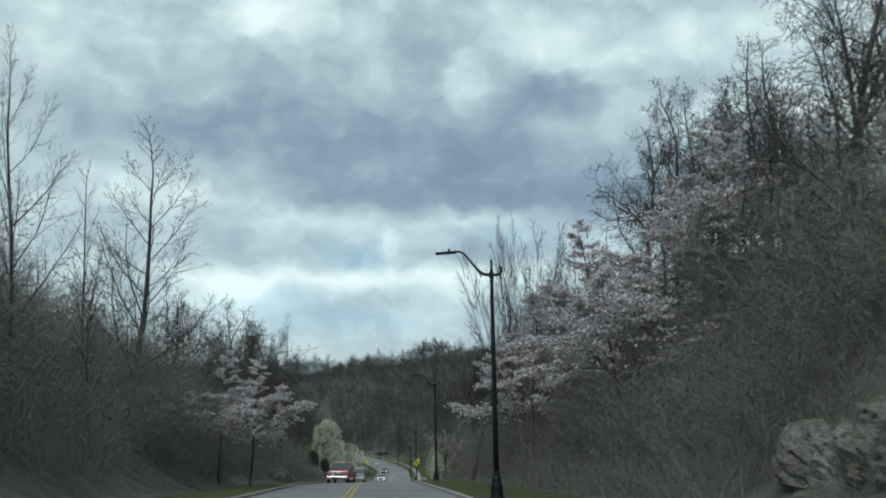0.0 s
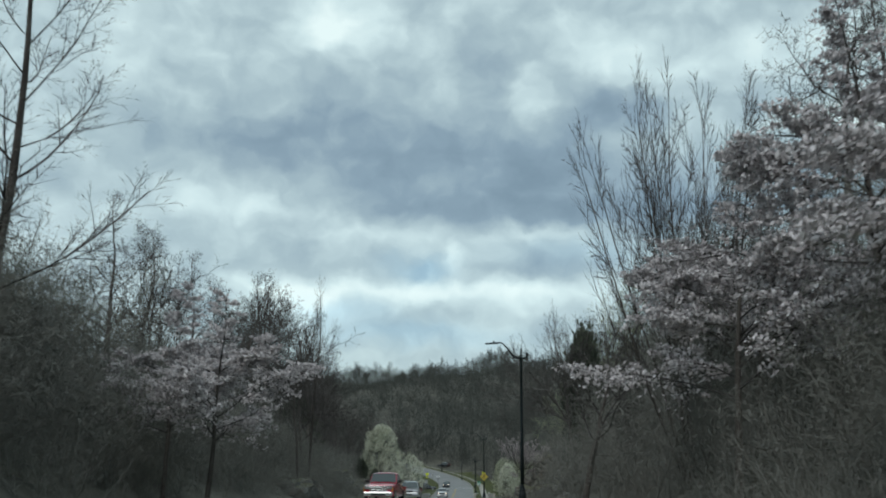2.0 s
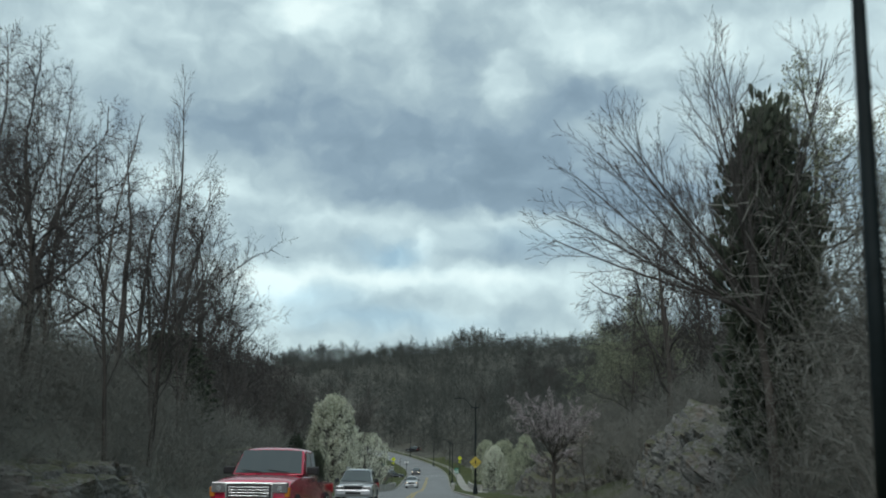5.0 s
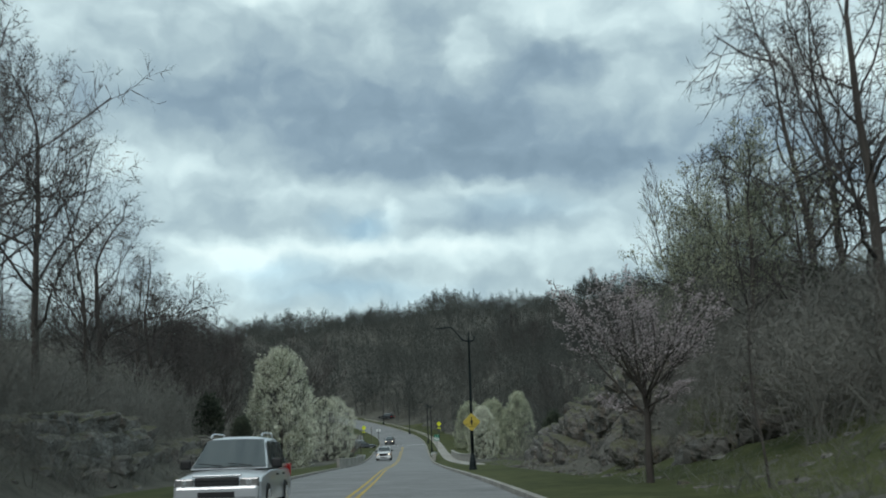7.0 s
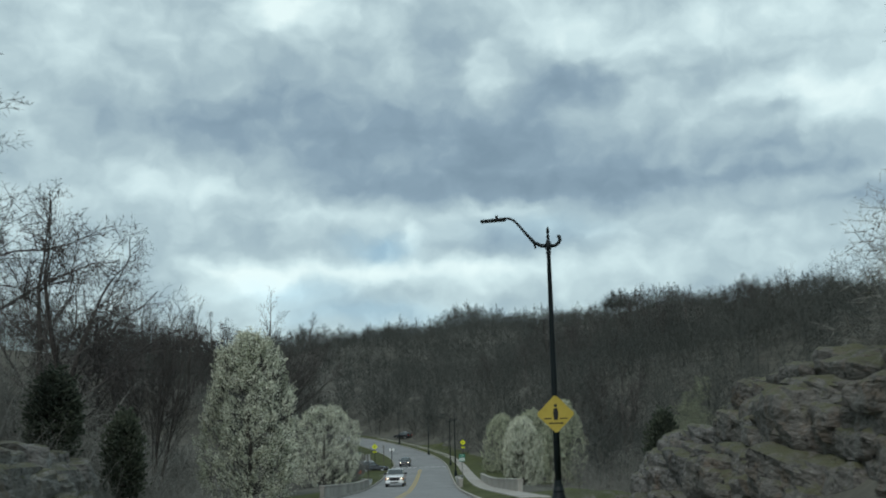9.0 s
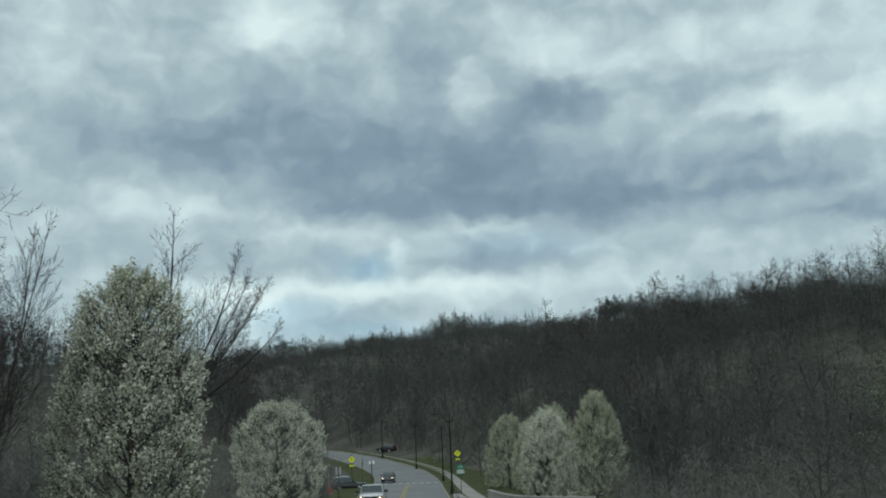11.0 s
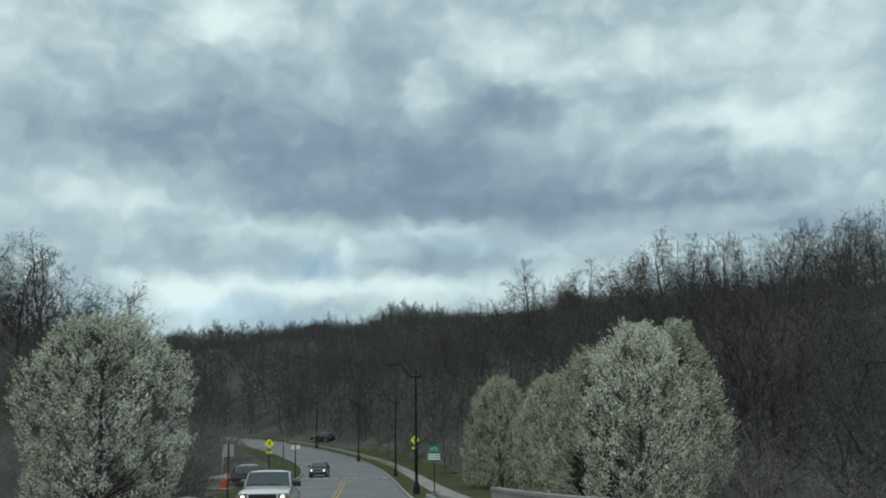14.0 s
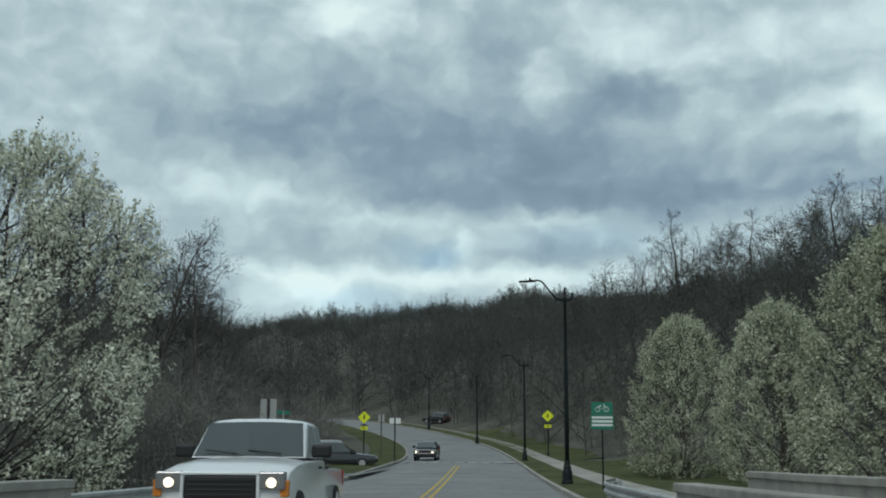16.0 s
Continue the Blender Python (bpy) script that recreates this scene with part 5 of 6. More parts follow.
def crossing_legend(root, y):
    """The dark upright mark of a crossing sign as a plain shape."""
    bm = bmesh.new()
    tube(bm, [(0.0, y, -0.16), (0.0, y, 0.02), (0.0, y, 0.16)], [0.05, 0.075, 0.05], 8)
    for v in bm.verts:
        v.co.y = y + (v.co.y - y) * 0.04
    part("upright_mark", bm, BLACK, root)
    bm = bmesh.new()
    r = bmesh.ops.create_cone(bm, cap_ends=True, segments=14, radius1=0.045, radius2=0.045, depth=0.006, matrix=Matrix.Translation((0.0, y, 0.235)) @ Matrix.Rotation(radians(90), 4, "X"))
    part("round_mark", bm, BLACK, root)


def sign_at(root, m):
    root.matrix_basis = m
    return root


def big_crossing_sign(x, y, z):
    root = new("crossing_sign")
    part("plate", diamond(bmesh.new(), 0.762, 0), YELLOW, root)
    crossing_legend(root, -0.006)
    for lo, hi in (((-0.33, -0.008, -0.135), (-0.12, -0.004, -0.105)), ((0.12, -0.008, -0.135), (0.33, -0.004, -0.105)), ((-0.2, -0.008, -0.265), (0.2, -0.004, -0.235))):
        part("line_mark", box(bmesh.new(), lo, hi), BLACK, root)
    part("clamp", box(bmesh.new(), (-0.12, 0.004, -0.03), (0.12, 0.10, 0.03), 0.008), POLE, root)
    return tagged(sign_at(root, pose(x, y - 0.10, z)), "amber diamond crossing sign clamped to a lamp post", "road sign")


def beacon_sign(x, y, z_mid, turn=0):
    """Lime crossing sign with a beacon bar and an arrow plate on a dark post."""
    g = ground_at(x, y)
    root = new("crossing_sign")
    h = z_mid - g
    part("post", turned([(0.10, 0), (0.10, 0.25), (0.055, 0.4), (0.055, h + 0.62), (0.02, h + 0.66)], 10), POLE, root)
    p = part("plate", diamond(bmesh.new(), 0.762, 0), LIME, root)
    p.matrix_basis = Matrix.Translation((0, -0.07, h))
    crossing_legend(p, -0.006)
    part("beacon_bar", box(bmesh.new(), (-0.3, -0.13, h - 0.72), (0.3, -0.06, h - 0.62), 0.01), TRIM, root)
    q = part("arrow_plate", box(bmesh.new(), (-0.31, -0.075, h - 1.05), (0.31, -0.067, h - 0.76), 0.002), LIME, root)
    bm = bmesh.new()
    tube(bm, [(-0.16, -0.078, h - 0.84), (0.1, -0.078, h - 0.96), (0.17, -0.078, h - 0.99)], [0.035, 0.03, 0.005], 4)
    for v in bm.verts:
        v.co.y = -0.078 + (v.co.y + 0.078) * 0.05
    part("arrow_mark", bm, BLACK, q)
    part("panel", box(bmesh.new(), (-0.15, -0.15, h + 0.64), (0.15, 0.15, h + 0.67), 0.005), TRIM, root)
    return tagged(sign_at(root, pose(x, y, g, 0, 0, turn)), "lime diamond crossing sign with a beacon bar", "road sign", "beacon signs at the crosswalk")


big_crossing_sign(-0.95, 180.8, -0.78)
beacon_sign(-17.1, 354.7, -2.07, 5)
beacon_sign(-1.17, 361.0, -1.72, -3)


def bike_sign(x, y, z_mid):
    g = ground_at(x, y)
    h = z_mid - g
    root = new("bike_route_sign")
    part("post", box(bmesh.new(), (-0.03, -0.02, 0), (0.03, 0.02, h + 0.35), 0.004), POLE, root)
    a = part("plate", box(bmesh.new(), (-0.37, -0.035, h + 0.06), (0.37, -0.027, h + 0.48), 0.003), GREEN, root)
    b = part("destination_plate", box(bmesh.new(), (-0.40, -0.035, h - 0.46), (0.40, -0.027, h + 0.04), 0.003), GREEN, root)
    for k in range(3):
        part("text_bar", box(bmesh.new(), (-0.36, -0.040, h - 0.09 - 0.13 * k), (0.36, -0.036, h - 0.01 - 0.13 * k)), WHITE, b)
    for s in (-1, 1):
        bm = bmesh.new()
        ring = [(s * 0.15 + 0.085 * math.cos(t * 0.5236), -0.039, h + 0.24 + 0.085 * math.sin(t * 0.5236)) for t in range(13)]
        tube(bm, ring, [0.01] * 13, 4)
        part("wheel_mark", bm, WHITE, a)
    bm = bmesh.new()
    tube(bm, [(-0.15, -0.039, h + 0.24), (-0.07, -0.039, h + 0.36), (0.09, -0.039, h + 0.36), (0.0, -0.039, h + 0.24), (-0.07, -0.039, h + 0.38)], [0.009] * 5, 4)
    tube(bm, [(0.15, -0.039, h + 0.24), (0.08, -0.039, h + 0.40), (0.04, -0.039, h + 0.41)], [0.009] * 3, 4)
    part("frame_mark", bm, WHITE, a)
    return tagged(sign_at(root, pose(x, y, g)), "green bike route sign with white text plate", "road sign")


bike_sign(-2.19, 297.7, -3.6)


def plain_sign(x, y, z_mid, w, h, label, plate_mat, turn=0, name="road_sign"):
    g = ground_at(x, y)
    root = new(name)
    part("post", box(bmesh.new(), (-0.05, -0.035, 0), (0.05, 0.025, z_mid - g + h / 2), 0.005), POLE if plate_mat is not SIGN_BACK else BARK, root)
    part("plate", box(bmesh.new(), (-w / 2, 0.028, z_mid - g - h / 2), (w / 2, 0.036, z_mid - g + h / 2), 0.003), plate_mat, root)
    return tagged(sign_at(root, pose(x, y, g, 0, 0, turn)), label, "road sign")


plain_sign(-14.6, 301.0, -3.27, 0.62, 0.76, "bare grey back of a roadside sign", SIGN_BACK)
plain_sign(-15.4, 352.5, -2.2, 0.5, 0.6, "small grey back of a sign on a post", SIGN_BACK)
plain_sign(-13.6, 345.0, -2.6, 0.85, 0.42, "pale plate on a dark post", WHITE)


def street_name_sign(x, y):
    g = ground_at(x, y)
    root = new("stop_sign")
    part("post", box(bmesh.new(), (-0.03, -0.03, 0), (0.03, 0.03, 3.3), 0.004), GALV, root)
    bm = bmesh.new()
    bmesh.ops.create_cone(bm, cap_ends=True, segments=8, radius1=0.4, radius2=0.4, depth=0.006, matrix=Matrix.Translation((0.035, 0, 2.3)) @ Matrix.Rotation(radians(90), 4, "Y") @ Matrix.Rotation(radians(22.5), 4, "Z"))
    part("stop_plate", bm, SIGN_BACK, root)
    part("name_plate", box(bmesh.new(), (-0.35, -0.005, 3.1), (0.35, 0.005, 3.3)), GREEN, root)
    return tagged(sign_at(root, pose(x, y, g, 0, 0, 20)), "stop sign seen edge-on under a green street name plate", "road sign")


street_name_sign(-17.2, 318.0)


def roll_up_sign(x, y):
    root = new("roll_up_sign")
    bm = bmesh.new()
    bmesh.ops.create_cone(bm, cap_ends=True, segments=4, radius1=0.62, radius2=0.05, depth=0.95, matrix=Matrix.Translation((0, 0, 0.75)) @ Matrix.Rotation(radians(45), 4, "Z") @ Matrix.Diagonal((1.3, 0.25, 1, 1)))
    part("fabric", bm, ORANGE, root, "sagging orange fabric")
    for s in (-1, 1):
        bm = bmesh.new()
        tube(bm, [(s * 0.5, 0.2, 0), (s * 0.2, 0, 0.6)], [0.015, 0.015], 5)
        part("leg", bm, TRIM, root)
    return tagged(sign_at(root, pose(x, y, ground_at(x, y), 0, 8, 15) @ Matrix.Diagonal((0.8, 0.8, 0.8, 1))), "collapsed orange roll-up work sign on thin legs", "work sign")


roll_up_sign(-17.0, 317.0)


# ---------------------------------------------------------------- bridge rails, side street
def wall_run(name, x, y0, y1, height, thick, label, step=4.0):
    root = new(name)
    y = y0
    while y < y1 - 0.5:
        ye = min(y + step, y1)
        a, b = float(road_x(y)), float(road_x(ye))
        za, zb = float(road_z(y)), float(road_z(ye))
        bm = box(bmesh.new(), (-thick / 2, 0, -0.5), (thick / 2, ye - y - 0.02, height - 0.14))
        box(bm, (-thick / 2 - 0.05, 0, height - 0.14), (thick / 2 + 0.05, ye - y - 0.01, height), 0.02)
        for v in bm.verts:
            v.co.z += (zb - za) * v.co.y / (ye - y)
            v.co.x += (b - a) * v.co.y / (ye - y)
        p = part("panel", bm, CONCRETE, root)
        p.matrix_basis = Matrix.Translation((a + x, y, za))
        y = ye
    return tagged(root, label, "parapet")


wall_run("bridge_parapet", 7.9, 224, 284, 1.05, 0.3, "long grey concrete parapet beyond the footway")
wall_run("bridge_parapet", 4.95, 262, 276, 0.95, 0.3, "short tan concrete bridge parapet at the kerb")
wall_run("bridge_parapet", -5.0, 224, 276, 0.95, 0.3, "tan concrete bridge parapet across the road")


def guardrail(x, y0, y1, flare):
    root = new("guardrail")
    prof = [(0.0, 0.72), (0.05, 0.69), (0.05, 0.64), (0.0, 0.60), (0.0, 0.55), (0.05, 0.51), (0.05, 0.46), (0.0, 0.42)]
    s = 1 if x > 0 else -1
    ys = np.arange(y0, y1 + 0.1, 1.0)
    verts, faces = [], []
    for i, y in enumerate(ys):
        f = flare * max(0, (i / (len(ys) - 1) - 0.6) / 0.4) ** 2
        cx, cz = float(road_x(y)) + x + s * f, float(road_z(y))
        for o, h in prof:
            verts.append((cx - s * o, y, cz + h))
        for o, h in prof[::-1]:
            verts.append((cx - s * o + s * 0.006, y, cz + h))
    n = 16
    for i in range(len(ys) - 1):
        for k in range(n):
            faces.append((i * n + k, i * n + (k + 1) % n, (i + 1) * n + (k + 1) % n, (i + 1) * n + k))
    part("rail", as_mesh("rail", verts, faces, GALV), GALV, root)
    for y in ys[::2]:
        p = part("post", box(bmesh.new(), (-0.05, -0.07, -0.3), (0.05, 0.07, 0.72), 0.01), GALV, root)
        f = flare * max(0, ((y - y0) / (y1 - y0) - 0.6) / 0.4) ** 2
        p.matrix_basis = Matrix.Translation((float(road_x(y)) + x + s * (f + 0.09), float(y), float(road_z(y)) - 0.06))
    return tagged(root, "galvanised W-beam guardrail leading off the bridge", "guardrail")


guardrail(4.85, 276, 292, 0.9)
guardrail(-4.95, 276, 288, 1.5)

side_pts = [(-12.6, 312), (-12.6, 345), (-22, 341), (-40, 338), (-60, 335), (-60, 327), (-40, 329), (-22, 324)]
me = as_mesh("side_street", [(x, y, float(road_z(330)) + 0.03 + 0.002 * (-12 - x)) for x, y in side_pts], [(0, 1, 2, 7), (7, 2, 3, 6), (6, 3, 4, 5)], ASPHALT)
tagged(new("side_street", me), "pale asphalt mouth of a side street", "road", kind="structure")

# crosswalk bars
for k in range(9):
    x = -HALF + 0.7 + k * 1.0
    p = part("crosswalk_bar", box(bmesh.new(), (-0.3, -1.4, 0.045), (0.3, 1.4, 0.062)), STRIPE_W)
    p.matrix_basis = Matrix.Translation((float(road_x(347)) + x, 347, float(road_z(347))))
    tagged(p, "worn white crosswalk bar on the asphalt", "road marking", "crosswalk bars", "structure")


def gravel_heap(x, y):
    bm = bmesh.new()
    bmesh.ops.create_grid(bm, x_segments=30, y_segments=10, size=1.0)
    for v in bm.verts:
        r = max(0.0, 1 - v.co.x ** 2) * max(0.0, 1 - v.co.y ** 2)
        v.co = Vector((v.co.x * 4.0, v.co.y * 1.2, -0.1 + r * (0.75 + 0.5 * noise.noise(Vector((v.co.x * 3, v.co.y * 2, 3))))))
    ob = part("gravel_heap", bm, CONCRETE, smooth=True)
    ob.matrix_basis = pose(x, y, ground_at(x, y))
    return tagged(ob, "long low heap of pale gravel beside the side street", "gravel heap")


gravel_heap(-19.4, 346.0)
p = part("marker_post", turned([(0.05, 0), (0.05, 1.1), (0.03, 1.2)], 8), WHITE)
p.matrix_basis = pose(-18.6, 343.0, ground_at(-18.6, 343.0))
tagged(p, "short white marker post by the gravel heap", "marker post")


# ---------------------------------------------------------------- vehicles
def loft(profile, half, taper, z_from, z_to, crown=0.05, bow=0.0):
    """Side outline (y, z) carried across the width in nine steps: shoulders rounded down, nose and tail bowed."""
    bm = bmesh.new()
    rows = []
    for s in (-1.0, -0.965, -0.86, -0.5, 0.0, 0.5, 0.86, 0.965, 1.0):
        row = []
        for y, z in profile:
            k = min(1.0, max(0.0, (z - z_from) / (z_to - z_from)))
            edge = abs(s) ** 6
            row.append(bm.verts.new((s * (half - taper * k), y * (1 - bow * s * s * (1 if abs(y) > 0.8 else abs(y) / 0.8)), z - crown * k * (0.35 * s * s + edge))))
        rows.append(row)
    n = len(profile)
    for a, b in zip(rows, rows[1:]):
        for k in range(n):
            bm.faces.new((a[k], a[(k + 1) % n], b[(k + 1) % n], b[k]))
    bm.faces.new(rows[0][::-1])
    bm.faces.new(rows[-1])
    bmesh.ops.recalc_face_normals(bm, faces=bm.faces[:])
    return bm


def shell(name, bm, mat, parent):
    """A pressed panel: rounded edges, smooth within and creased where it folds."""
    es = [e for e in bm.edges if len(e.link_faces) == 2 and e.calc_face_angle() > radians(28)]
    bmesh.ops.bevel(bm, geom=es, offset=0.035, segments=2, affect="EDGES", profile=0.6, clamp_overlap=True)
    ob = part(name, bm, mat, parent, smooth=True)
    ob.data.set_sharp_from_angle(angle=radians(48))
    return ob


def quad(bm, pts):
    bm.faces.new([bm.verts.new(p) for p in pts])


def pane(wide, low, high, bow, lift):
    """A curved sheet of glass between two heights of a sloping screen, in eight columns."""
    bm = bmesh.new()
    cols = []
    for k in range(9):
        s = -1 + k / 4
        col = []
        for (y, z), w in ((low, wide[0]), (high, wide[1])):
            col.append(bm.verts.new((s * w, y * (1 - bow * s * s) + lift[0], z + lift[1] - 0.02 * s * s)))
        cols.append(col)
    for a, b in zip(cols, cols[1:]):
        bm.faces.new((a[0], b[0], b[1], a[1]))
    return bm


RED = plain("red_car_paint", (0.60, 0.03, 0.075), 0.22, 0.25, 0.5, 1.0)
SILVER = plain("silver_car_paint", (0.58, 0.60, 0.62), 0.28, 0.35, 0.5, 0.8)
CAR_WHITE = plain("white_car_paint", (0.72, 0.74, 0.75), 0.3, 0.0, 0.5, 0.8)
CHARCOAL = plain("charcoal_car_paint", (0.02, 0.021, 0.024), 0.25, 0.1, 0.5, 0.9)


def vehicle(name, paint, label, category, truck, L, W, H, lights):
    root = new(name)
    h = L / 2
    hood, belt = (1.28, 1.30) if truck else (0.98, 1.02)
    if truck:
        prof = [(-h, 0.55), (-h, 1.12), (-0.75, 1.12), (-0.75, belt), (0.95, belt), (1.25, hood), (2.0, hood - 0.05), (h - 0.18, hood - 0.16), (h, 1.0), (h + 0.02, 0.5), (h - 0.1, 0.35), (-h + 0.1, 0.40)]
        roof = [(-0.78, belt - 0.03), (-0.62, H - 0.04), (-0.35, H), (0.35, H), (0.55, H - 0.06), (1.16, belt - 0.03)]
    else:
        prof = [(-h + 0.05, 0.4), (-h, 0.75), (-h + 0.06, belt), (0.75, belt), (h - 0.25, hood - 0.12), (h, 0.75), (h, 0.42), (h - 0.1, 0.28), (-h + 0.15, 0.28)]
        roof = [(-h + 0.1, belt - 0.03), (-h + 0.42, H - 0.08), (-h + 0.8, H), (-0.2, H), (0.08, H - 0.06), (1.08, belt - 0.03)]
    shell("body", loft(prof, W / 2, 0.06, 0.7, hood, 0.06, 0.035), paint, root)
    tp = 0.12 if truck else 0.2
    nose = hood - 0.10 if truck else hood
    shell("cab", loft(roof, W / 2 - 0.07, tp, belt, H, 0.06, 0.05), paint, root)

    def wide(z, off=0.006):
        return W / 2 - 0.07 - tp * min(1, max(0, (z - belt) / (H - belt))) + off

    def slope(y0, z0, y1, z1, f):
        return y0 + (y1 - y0) * f, z0 + (z1 - z0) * f

    (fy1, fz1), (fy0, fz0) = roof[-2], roof[-1]
    n = Vector((0, fz1 - fz0, fy0 - fy1)).normalized() * 0.03
    bm = bmesh.new()
    ya, za = slope(fy0, fz0, fy1, fz1, 0.05)
    yb, zb = slope(fy0, fz0, fy1, fz1, 0.96)
    bm.free()
    part("windscreen", pane((wide(za) - 0.05, wide(zb) - 0.06), (ya, za), (yb, zb), 0.05, (n.y, n.z)), GLASS, root, smooth=True)
    for s in (-0.55, 0.15):
        bm = bmesh.new()
        tube(bm, [(s * W / 2, ya + n.y + 0.03, za + n.z + 0.015), (s * W / 2 + 0.55, ya + n.y - 0.06, za + n.z + 0.075)], [0.014, 0.01], 5)
        part("wiper", bm, TRIM, root)
    (ry0, rz0), (ry1, rz1) = roof[0], roof[1]
    bm = bmesh.new()
    ya, za = slope(ry0, rz0, ry1, rz1, 0.2)
    yb, zb = slope(ry0, rz0, ry1, rz1, 0.9)
    quad(bm, [(wide(za) - 0.1, ya - 0.014, za), (-wide(za) + 0.1, ya - 0.014, za), (-wide(zb) + 0.1, yb - 0.014, zb), (wide(zb) - 0.1, yb - 0.014, zb)])
    part("rear_window", bm, GLASS, root)
    spans = ((0.72, -0.02), (-0.08, -0.58)) if truck else ((0.62, -0.25), (-0.31, -1.15), (-1.22, -h + 0.55))
    for s in (-1, 1):
        for a, b in spans:
            z0, z1 = belt + 0.05, H - 0.13
            front = a - (a - (0.3 if truck else 0.08)) * 0.85 if a > 0.5 else a
            bm = bmesh.new()
            quad(bm, [(s * wide(z0), a, z0), (s * wide(z0), b, z0), (s * wide(z1), b, z1), (s * wide(z1), front, z1)])
            part("side_window", bm, SIDE_GLASS if truck else GLASS, root)
        k = 1.35 if truck else 1.0
        part("mirror", box(bmesh.new(), (s * (W / 2 + 0.09 * k) - 0.12 * k, 0.66, belt - 0.02), (s * (W / 2 + 0.09 * k) + 0.12 * k, 0.80, belt + 0.19), 0.04), TRIM, root)
        for b in (0.05, -0.62) if truck else (0.0, -0.95):
            part("door_handle", box(bmesh.new(), (s * (W / 2) - 0.02, b - 0.09, belt - 0.2), (s * (W / 2) + 0.02, b + 0.09, belt - 0.16), 0.008), TRIM, root)
        z = nose - 0.36
        hd = part("headlight", box(bmesh.new(), (s * (W / 2 - 0.25) - 0.2, h - 0.12, z), (s * (W / 2 - 0.25) + 0.2, h + 0.035, z + (0.26 if truck else 0.2)), 0.03), LAMP_GLASS, root)
        bm = bmesh.new()
        bmesh.ops.create_cone(bm, cap_ends=True, segments=12, radius1=0.075, radius2=0.06, depth=0.03, matrix=Matrix.Translation((s * (W / 2 - 0.25), h + 0.045, z + 0.1)) @ Matrix.Rotation(radians(-90), 4, "X"))
        part("bulb", bm, HEADLIGHT if lights else CHROME, hd)
        part("tail_light", box(bmesh.new(), (s * (W / 2 - 0.1) - 0.08, -h - 0.03, 0.75), (s * (W / 2 - 0.1) + 0.08, -h + 0.1, 1.05), 0.02), plain("tail_red", (0.35, 0.01, 0.01), 0.3), root)
        for yw in (h - 0.95, -h + 1.1):
            r = 0.40 if truck else 0.34
            bm = bmesh.new()
            prof_w = [(r - 0.13, -0.11), (r - 0.02, -0.11), (r, -0.07), (r, 0.07), (r - 0.02, 0.11), (r - 0.13, 0.11)]
            t = part("tyre", turned(prof_w, 20), RUBBER, root)
            t.matrix_basis = Matrix.Translation((s * (W / 2 - 0.09), yw, r)) @ Matrix.Rotation(radians(90), 4, "Y")
            part("rim", turned([(r - 0.12, -0.118), (r - 0.2, -0.10), (0.06, -0.09), (0.06, 0.09), (r - 0.2, 0.10), (r - 0.12, 0.118)], 16), CHROME, t)
    chrome = CHROME if paint is RED else paint
    top = nose - (0.16 if truck else 0.14)
    low = top - (0.34 if truck else 0.26)
    part("grille", box(bmesh.new(), (-W / 2 + 0.47, h - 0.05, low), (W / 2 - 0.47, h + 0.035, top), 0.03), TRIM, root)
    for k in range(4 if truck else 3):
        z = low + 0.05 + k * (top - low - 0.06) / (4 if truck else 3)
        part("grille_bar", box(bmesh.new(), (-W / 2 + 0.51, h + 0.02, z), (W / 2 - 0.51, h + 0.045, z + 0.025), 0.006), CHROME if paint is RED else TRIM, root)
    part("hood_lip", box(bmesh.new(), (-W / 2 + 0.42, h - 0.07, top + 0.005), (W / 2 - 0.42, h + 0.04, top + 0.05), 0.015), chrome, root)
    part("front_bumper", box(bmesh.new(), (-W / 2 + 0.05, h - 0.1, 0.38), (W / 2 - 0.05, h + 0.09, 0.66), 0.06), chrome, root)
    part("lower_intake", box(bmesh.new(), (-W / 2 + 0.55, h + 0.06, 0.42), (W / 2 - 0.55, h + 0.10, 0.54), 0.01), TRIM, root)
    part("rear_bumper", box(bmesh.new(), (-W / 2 + 0.06, -h - 0.1, 0.45), (W / 2 - 0.06, -h + 0.1, 0.62), 0.04), TRIM if not truck else CHROME, root)
    if name == "suv":
        for s in (-1, 1):
            bm = bmesh.new()
            xr = s * (W / 2 - 0.36)
            tube(bm, [(xr, 0.1, H - 0.03), (xr, 0.0, H + 0.05), (xr, -0.3, H + 0.07), (xr, -h + 1.0, H + 0.06), (xr, -h + 0.85, H - 0.02)], [0.02] * 5, 6)
            part("roof_rail", bm, CHROME, root)
    if truck:
        for s in (-1, 1):
            part("grille_side", box(bmesh.new(), (s * (W / 2 - 0.445) - 0.025, h - 0.06, low), (s * (W / 2 - 0.445) + 0.025, h + 0.038, top), 0.012), chrome, root)
            part("turn_signal", box(bmesh.new(), (s * (W / 2 - 0.07) - 0.06, h - 0.16, low + 0.04), (s * (W / 2 - 0.07) + 0.06, h - 0.01, top - 0.06), 0.02), AMBER, root)
        part("bed_floor", box(bmesh.new(), (-W / 2 + 0.14, -h + 0.1, 1.123), (W / 2 - 0.14, -0.85, 1.13)), TRIM, root, "black bed liner")
    return tagged(root, label, category)


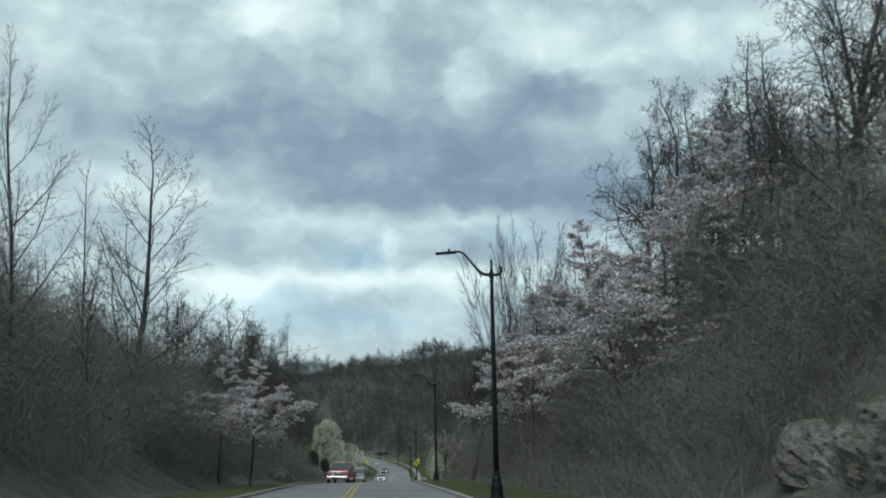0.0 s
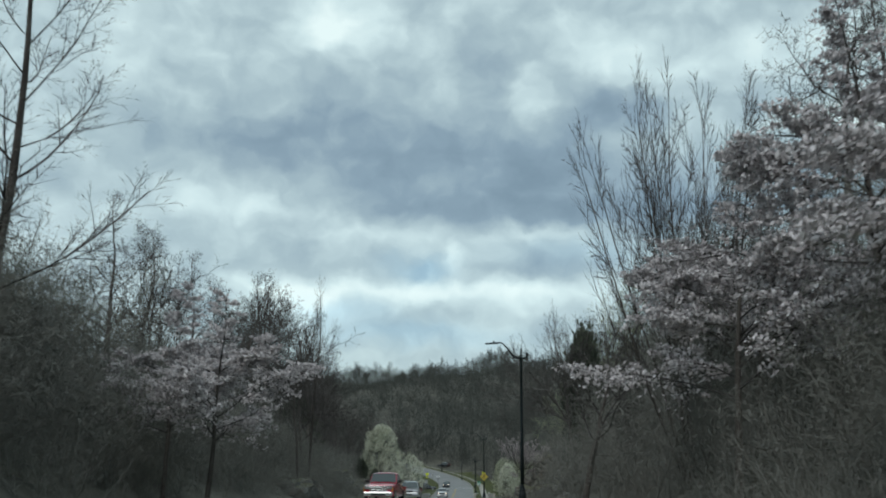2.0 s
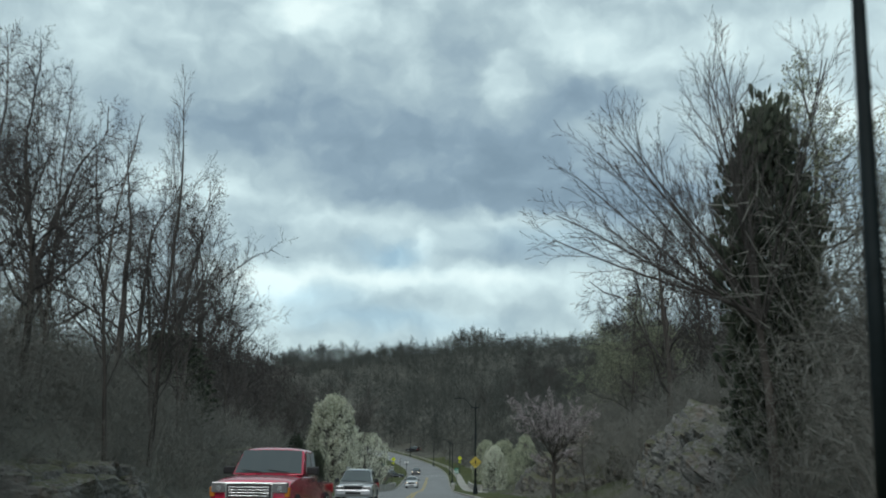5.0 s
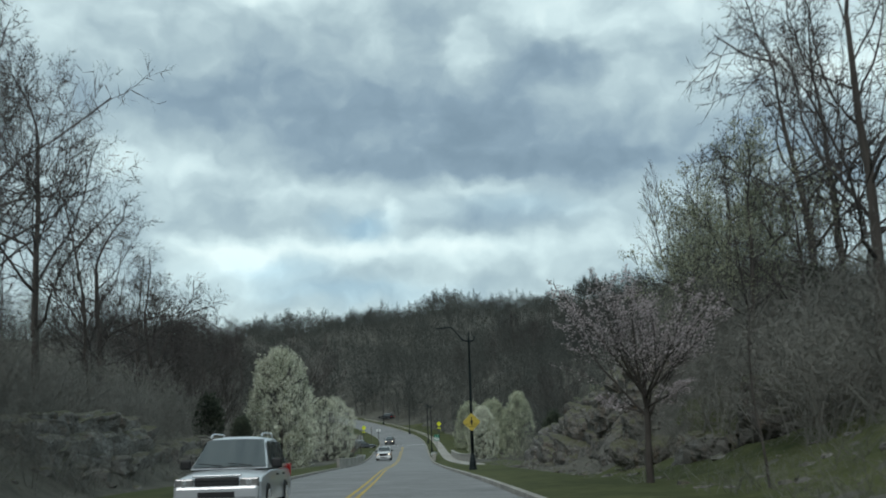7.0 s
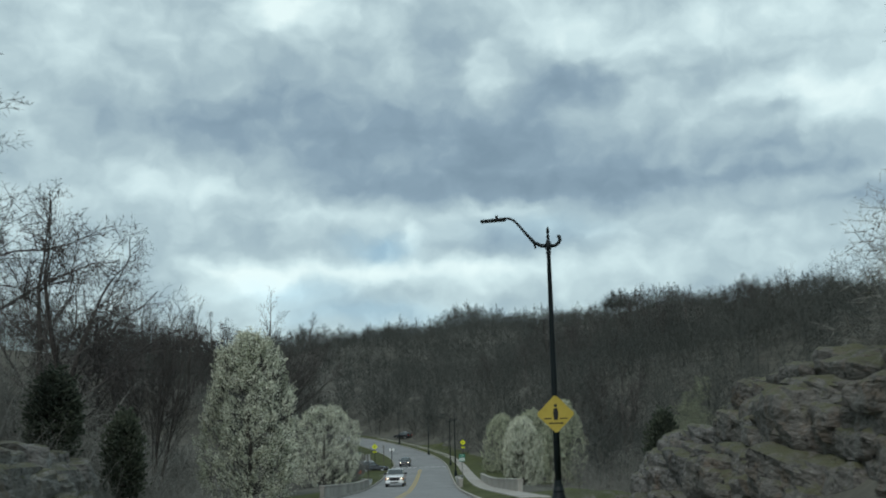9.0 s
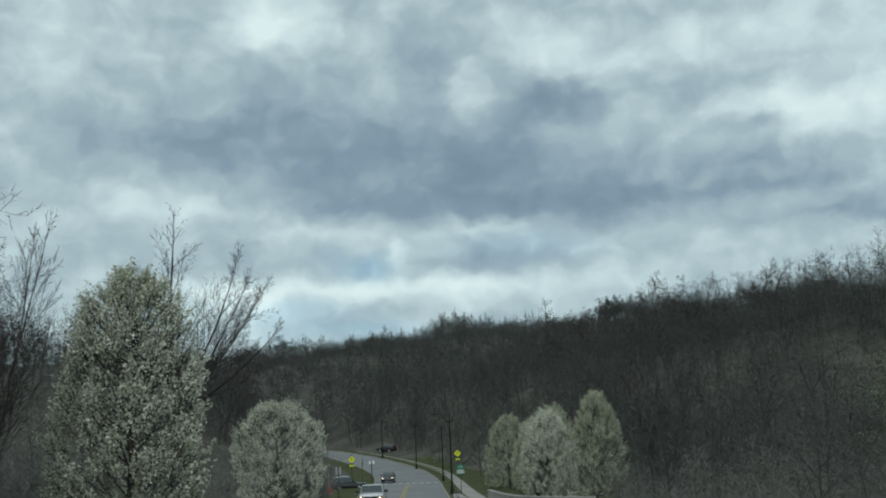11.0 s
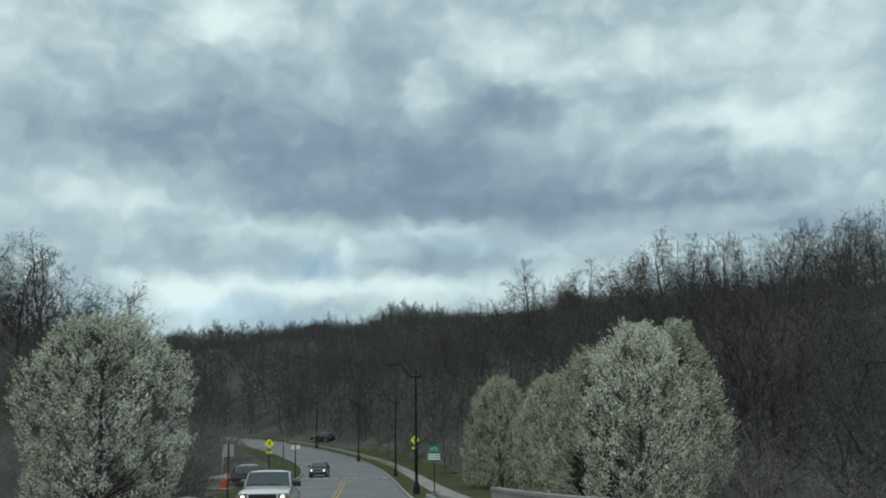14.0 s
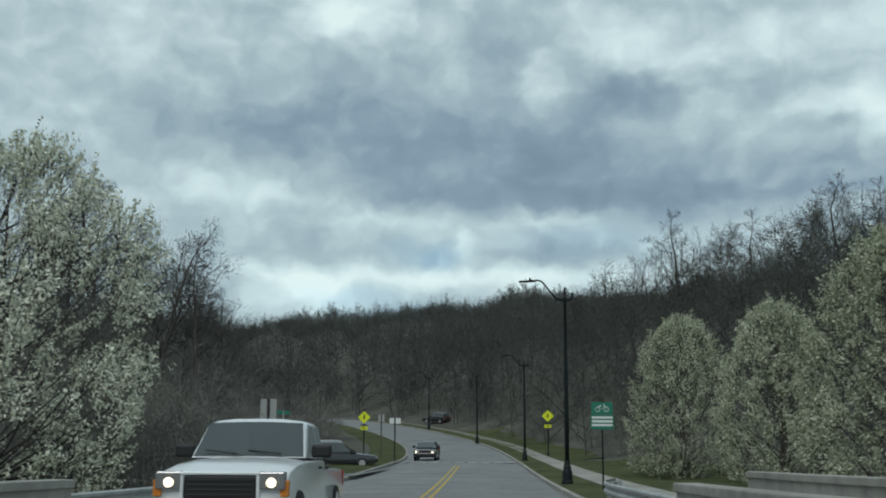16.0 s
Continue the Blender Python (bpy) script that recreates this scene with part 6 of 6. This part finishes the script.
def park(ob, x, y, turn):
    dz = float(road_z(y + 1) - road_z(y - 1)) / 2
    base = float(road_z(y)) + 0.03 if abs(x - float(road_x(y))) < 10 else ground_at(x, y) + 0.02
    ob.matrix_basis = Matrix.Translation((x, y, base)) @ Matrix.Rotation(math.atan(dz), 4, "X") @ pose(0, 0, 0, 0, 0, turn)


park(vehicle("pickup_truck", RED, "red crew-cab pickup truck in the oncoming lane", "pickup truck", True, 5.8, 2.06, 2.0, False), -7.8, 111.6, 175)
park(vehicle("suv", SILVER, "silver SUV in the oncoming lane", "car", False, 4.7, 1.88, 1.72, False), -7.95, 140.6, 179)
park(vehicle("pickup_truck", CAR_WHITE, "white pickup truck with lit headlights in the oncoming lane", "pickup truck", True, 5.7, 2.0, 1.92, True), -9.85, 277.0, 179.5)
park(vehicle("suv", CHARCOAL, "charcoal SUV waiting at the side street's mouth", "car", False, 4.7, 1.9, 1.7, False), -16.0, 332.0, -82)
park(vehicle("car", CHARCOAL, "dark car with lit headlights in the oncoming lane", "car", False, 4.5, 1.84, 1.55, True), -11.6, 353.0, 178)
park(vehicle("suv", CHARCOAL, "dark SUV pulled up beside the uphill road", "car", False, 4.6, 1.86, 1.7, False), -15.6, 446.0, 60)

# footway of concrete slabs beyond the lamps
walkway = new("footway")
tagged(walkway, "pale concrete footway following the kerb", "footway", kind="structure")
slab = bmesh.new()
box(slab, (0, 0, -0.1), (1.5, 1.78, 0.0), 0.012)
slab_me = bpy.data.meshes.new("slab")
slab.to_mesh(slab_me)
slab.free()
slab_me.materials.append(CONCRETE)
for k in range(140):
    y = 204 + 1.8 * k
    a, b = float(road_x(y)), float(road_x(y + 1.8))
    s = new("slab", slab_me)
    s.parent = walkway
    dz = float(road_z(y + 1.8) - road_z(y))
    s.matrix_basis = Matrix.Translation((a + HALF + 1.75, y, float(road_z(y)) + 0.22)) @ Matrix(((1, (b - a) / 1.8, 0, 0), (0, 1, 0, 0), (0, dz / 1.8, 1, 0), (0, 0, 0, 1)))
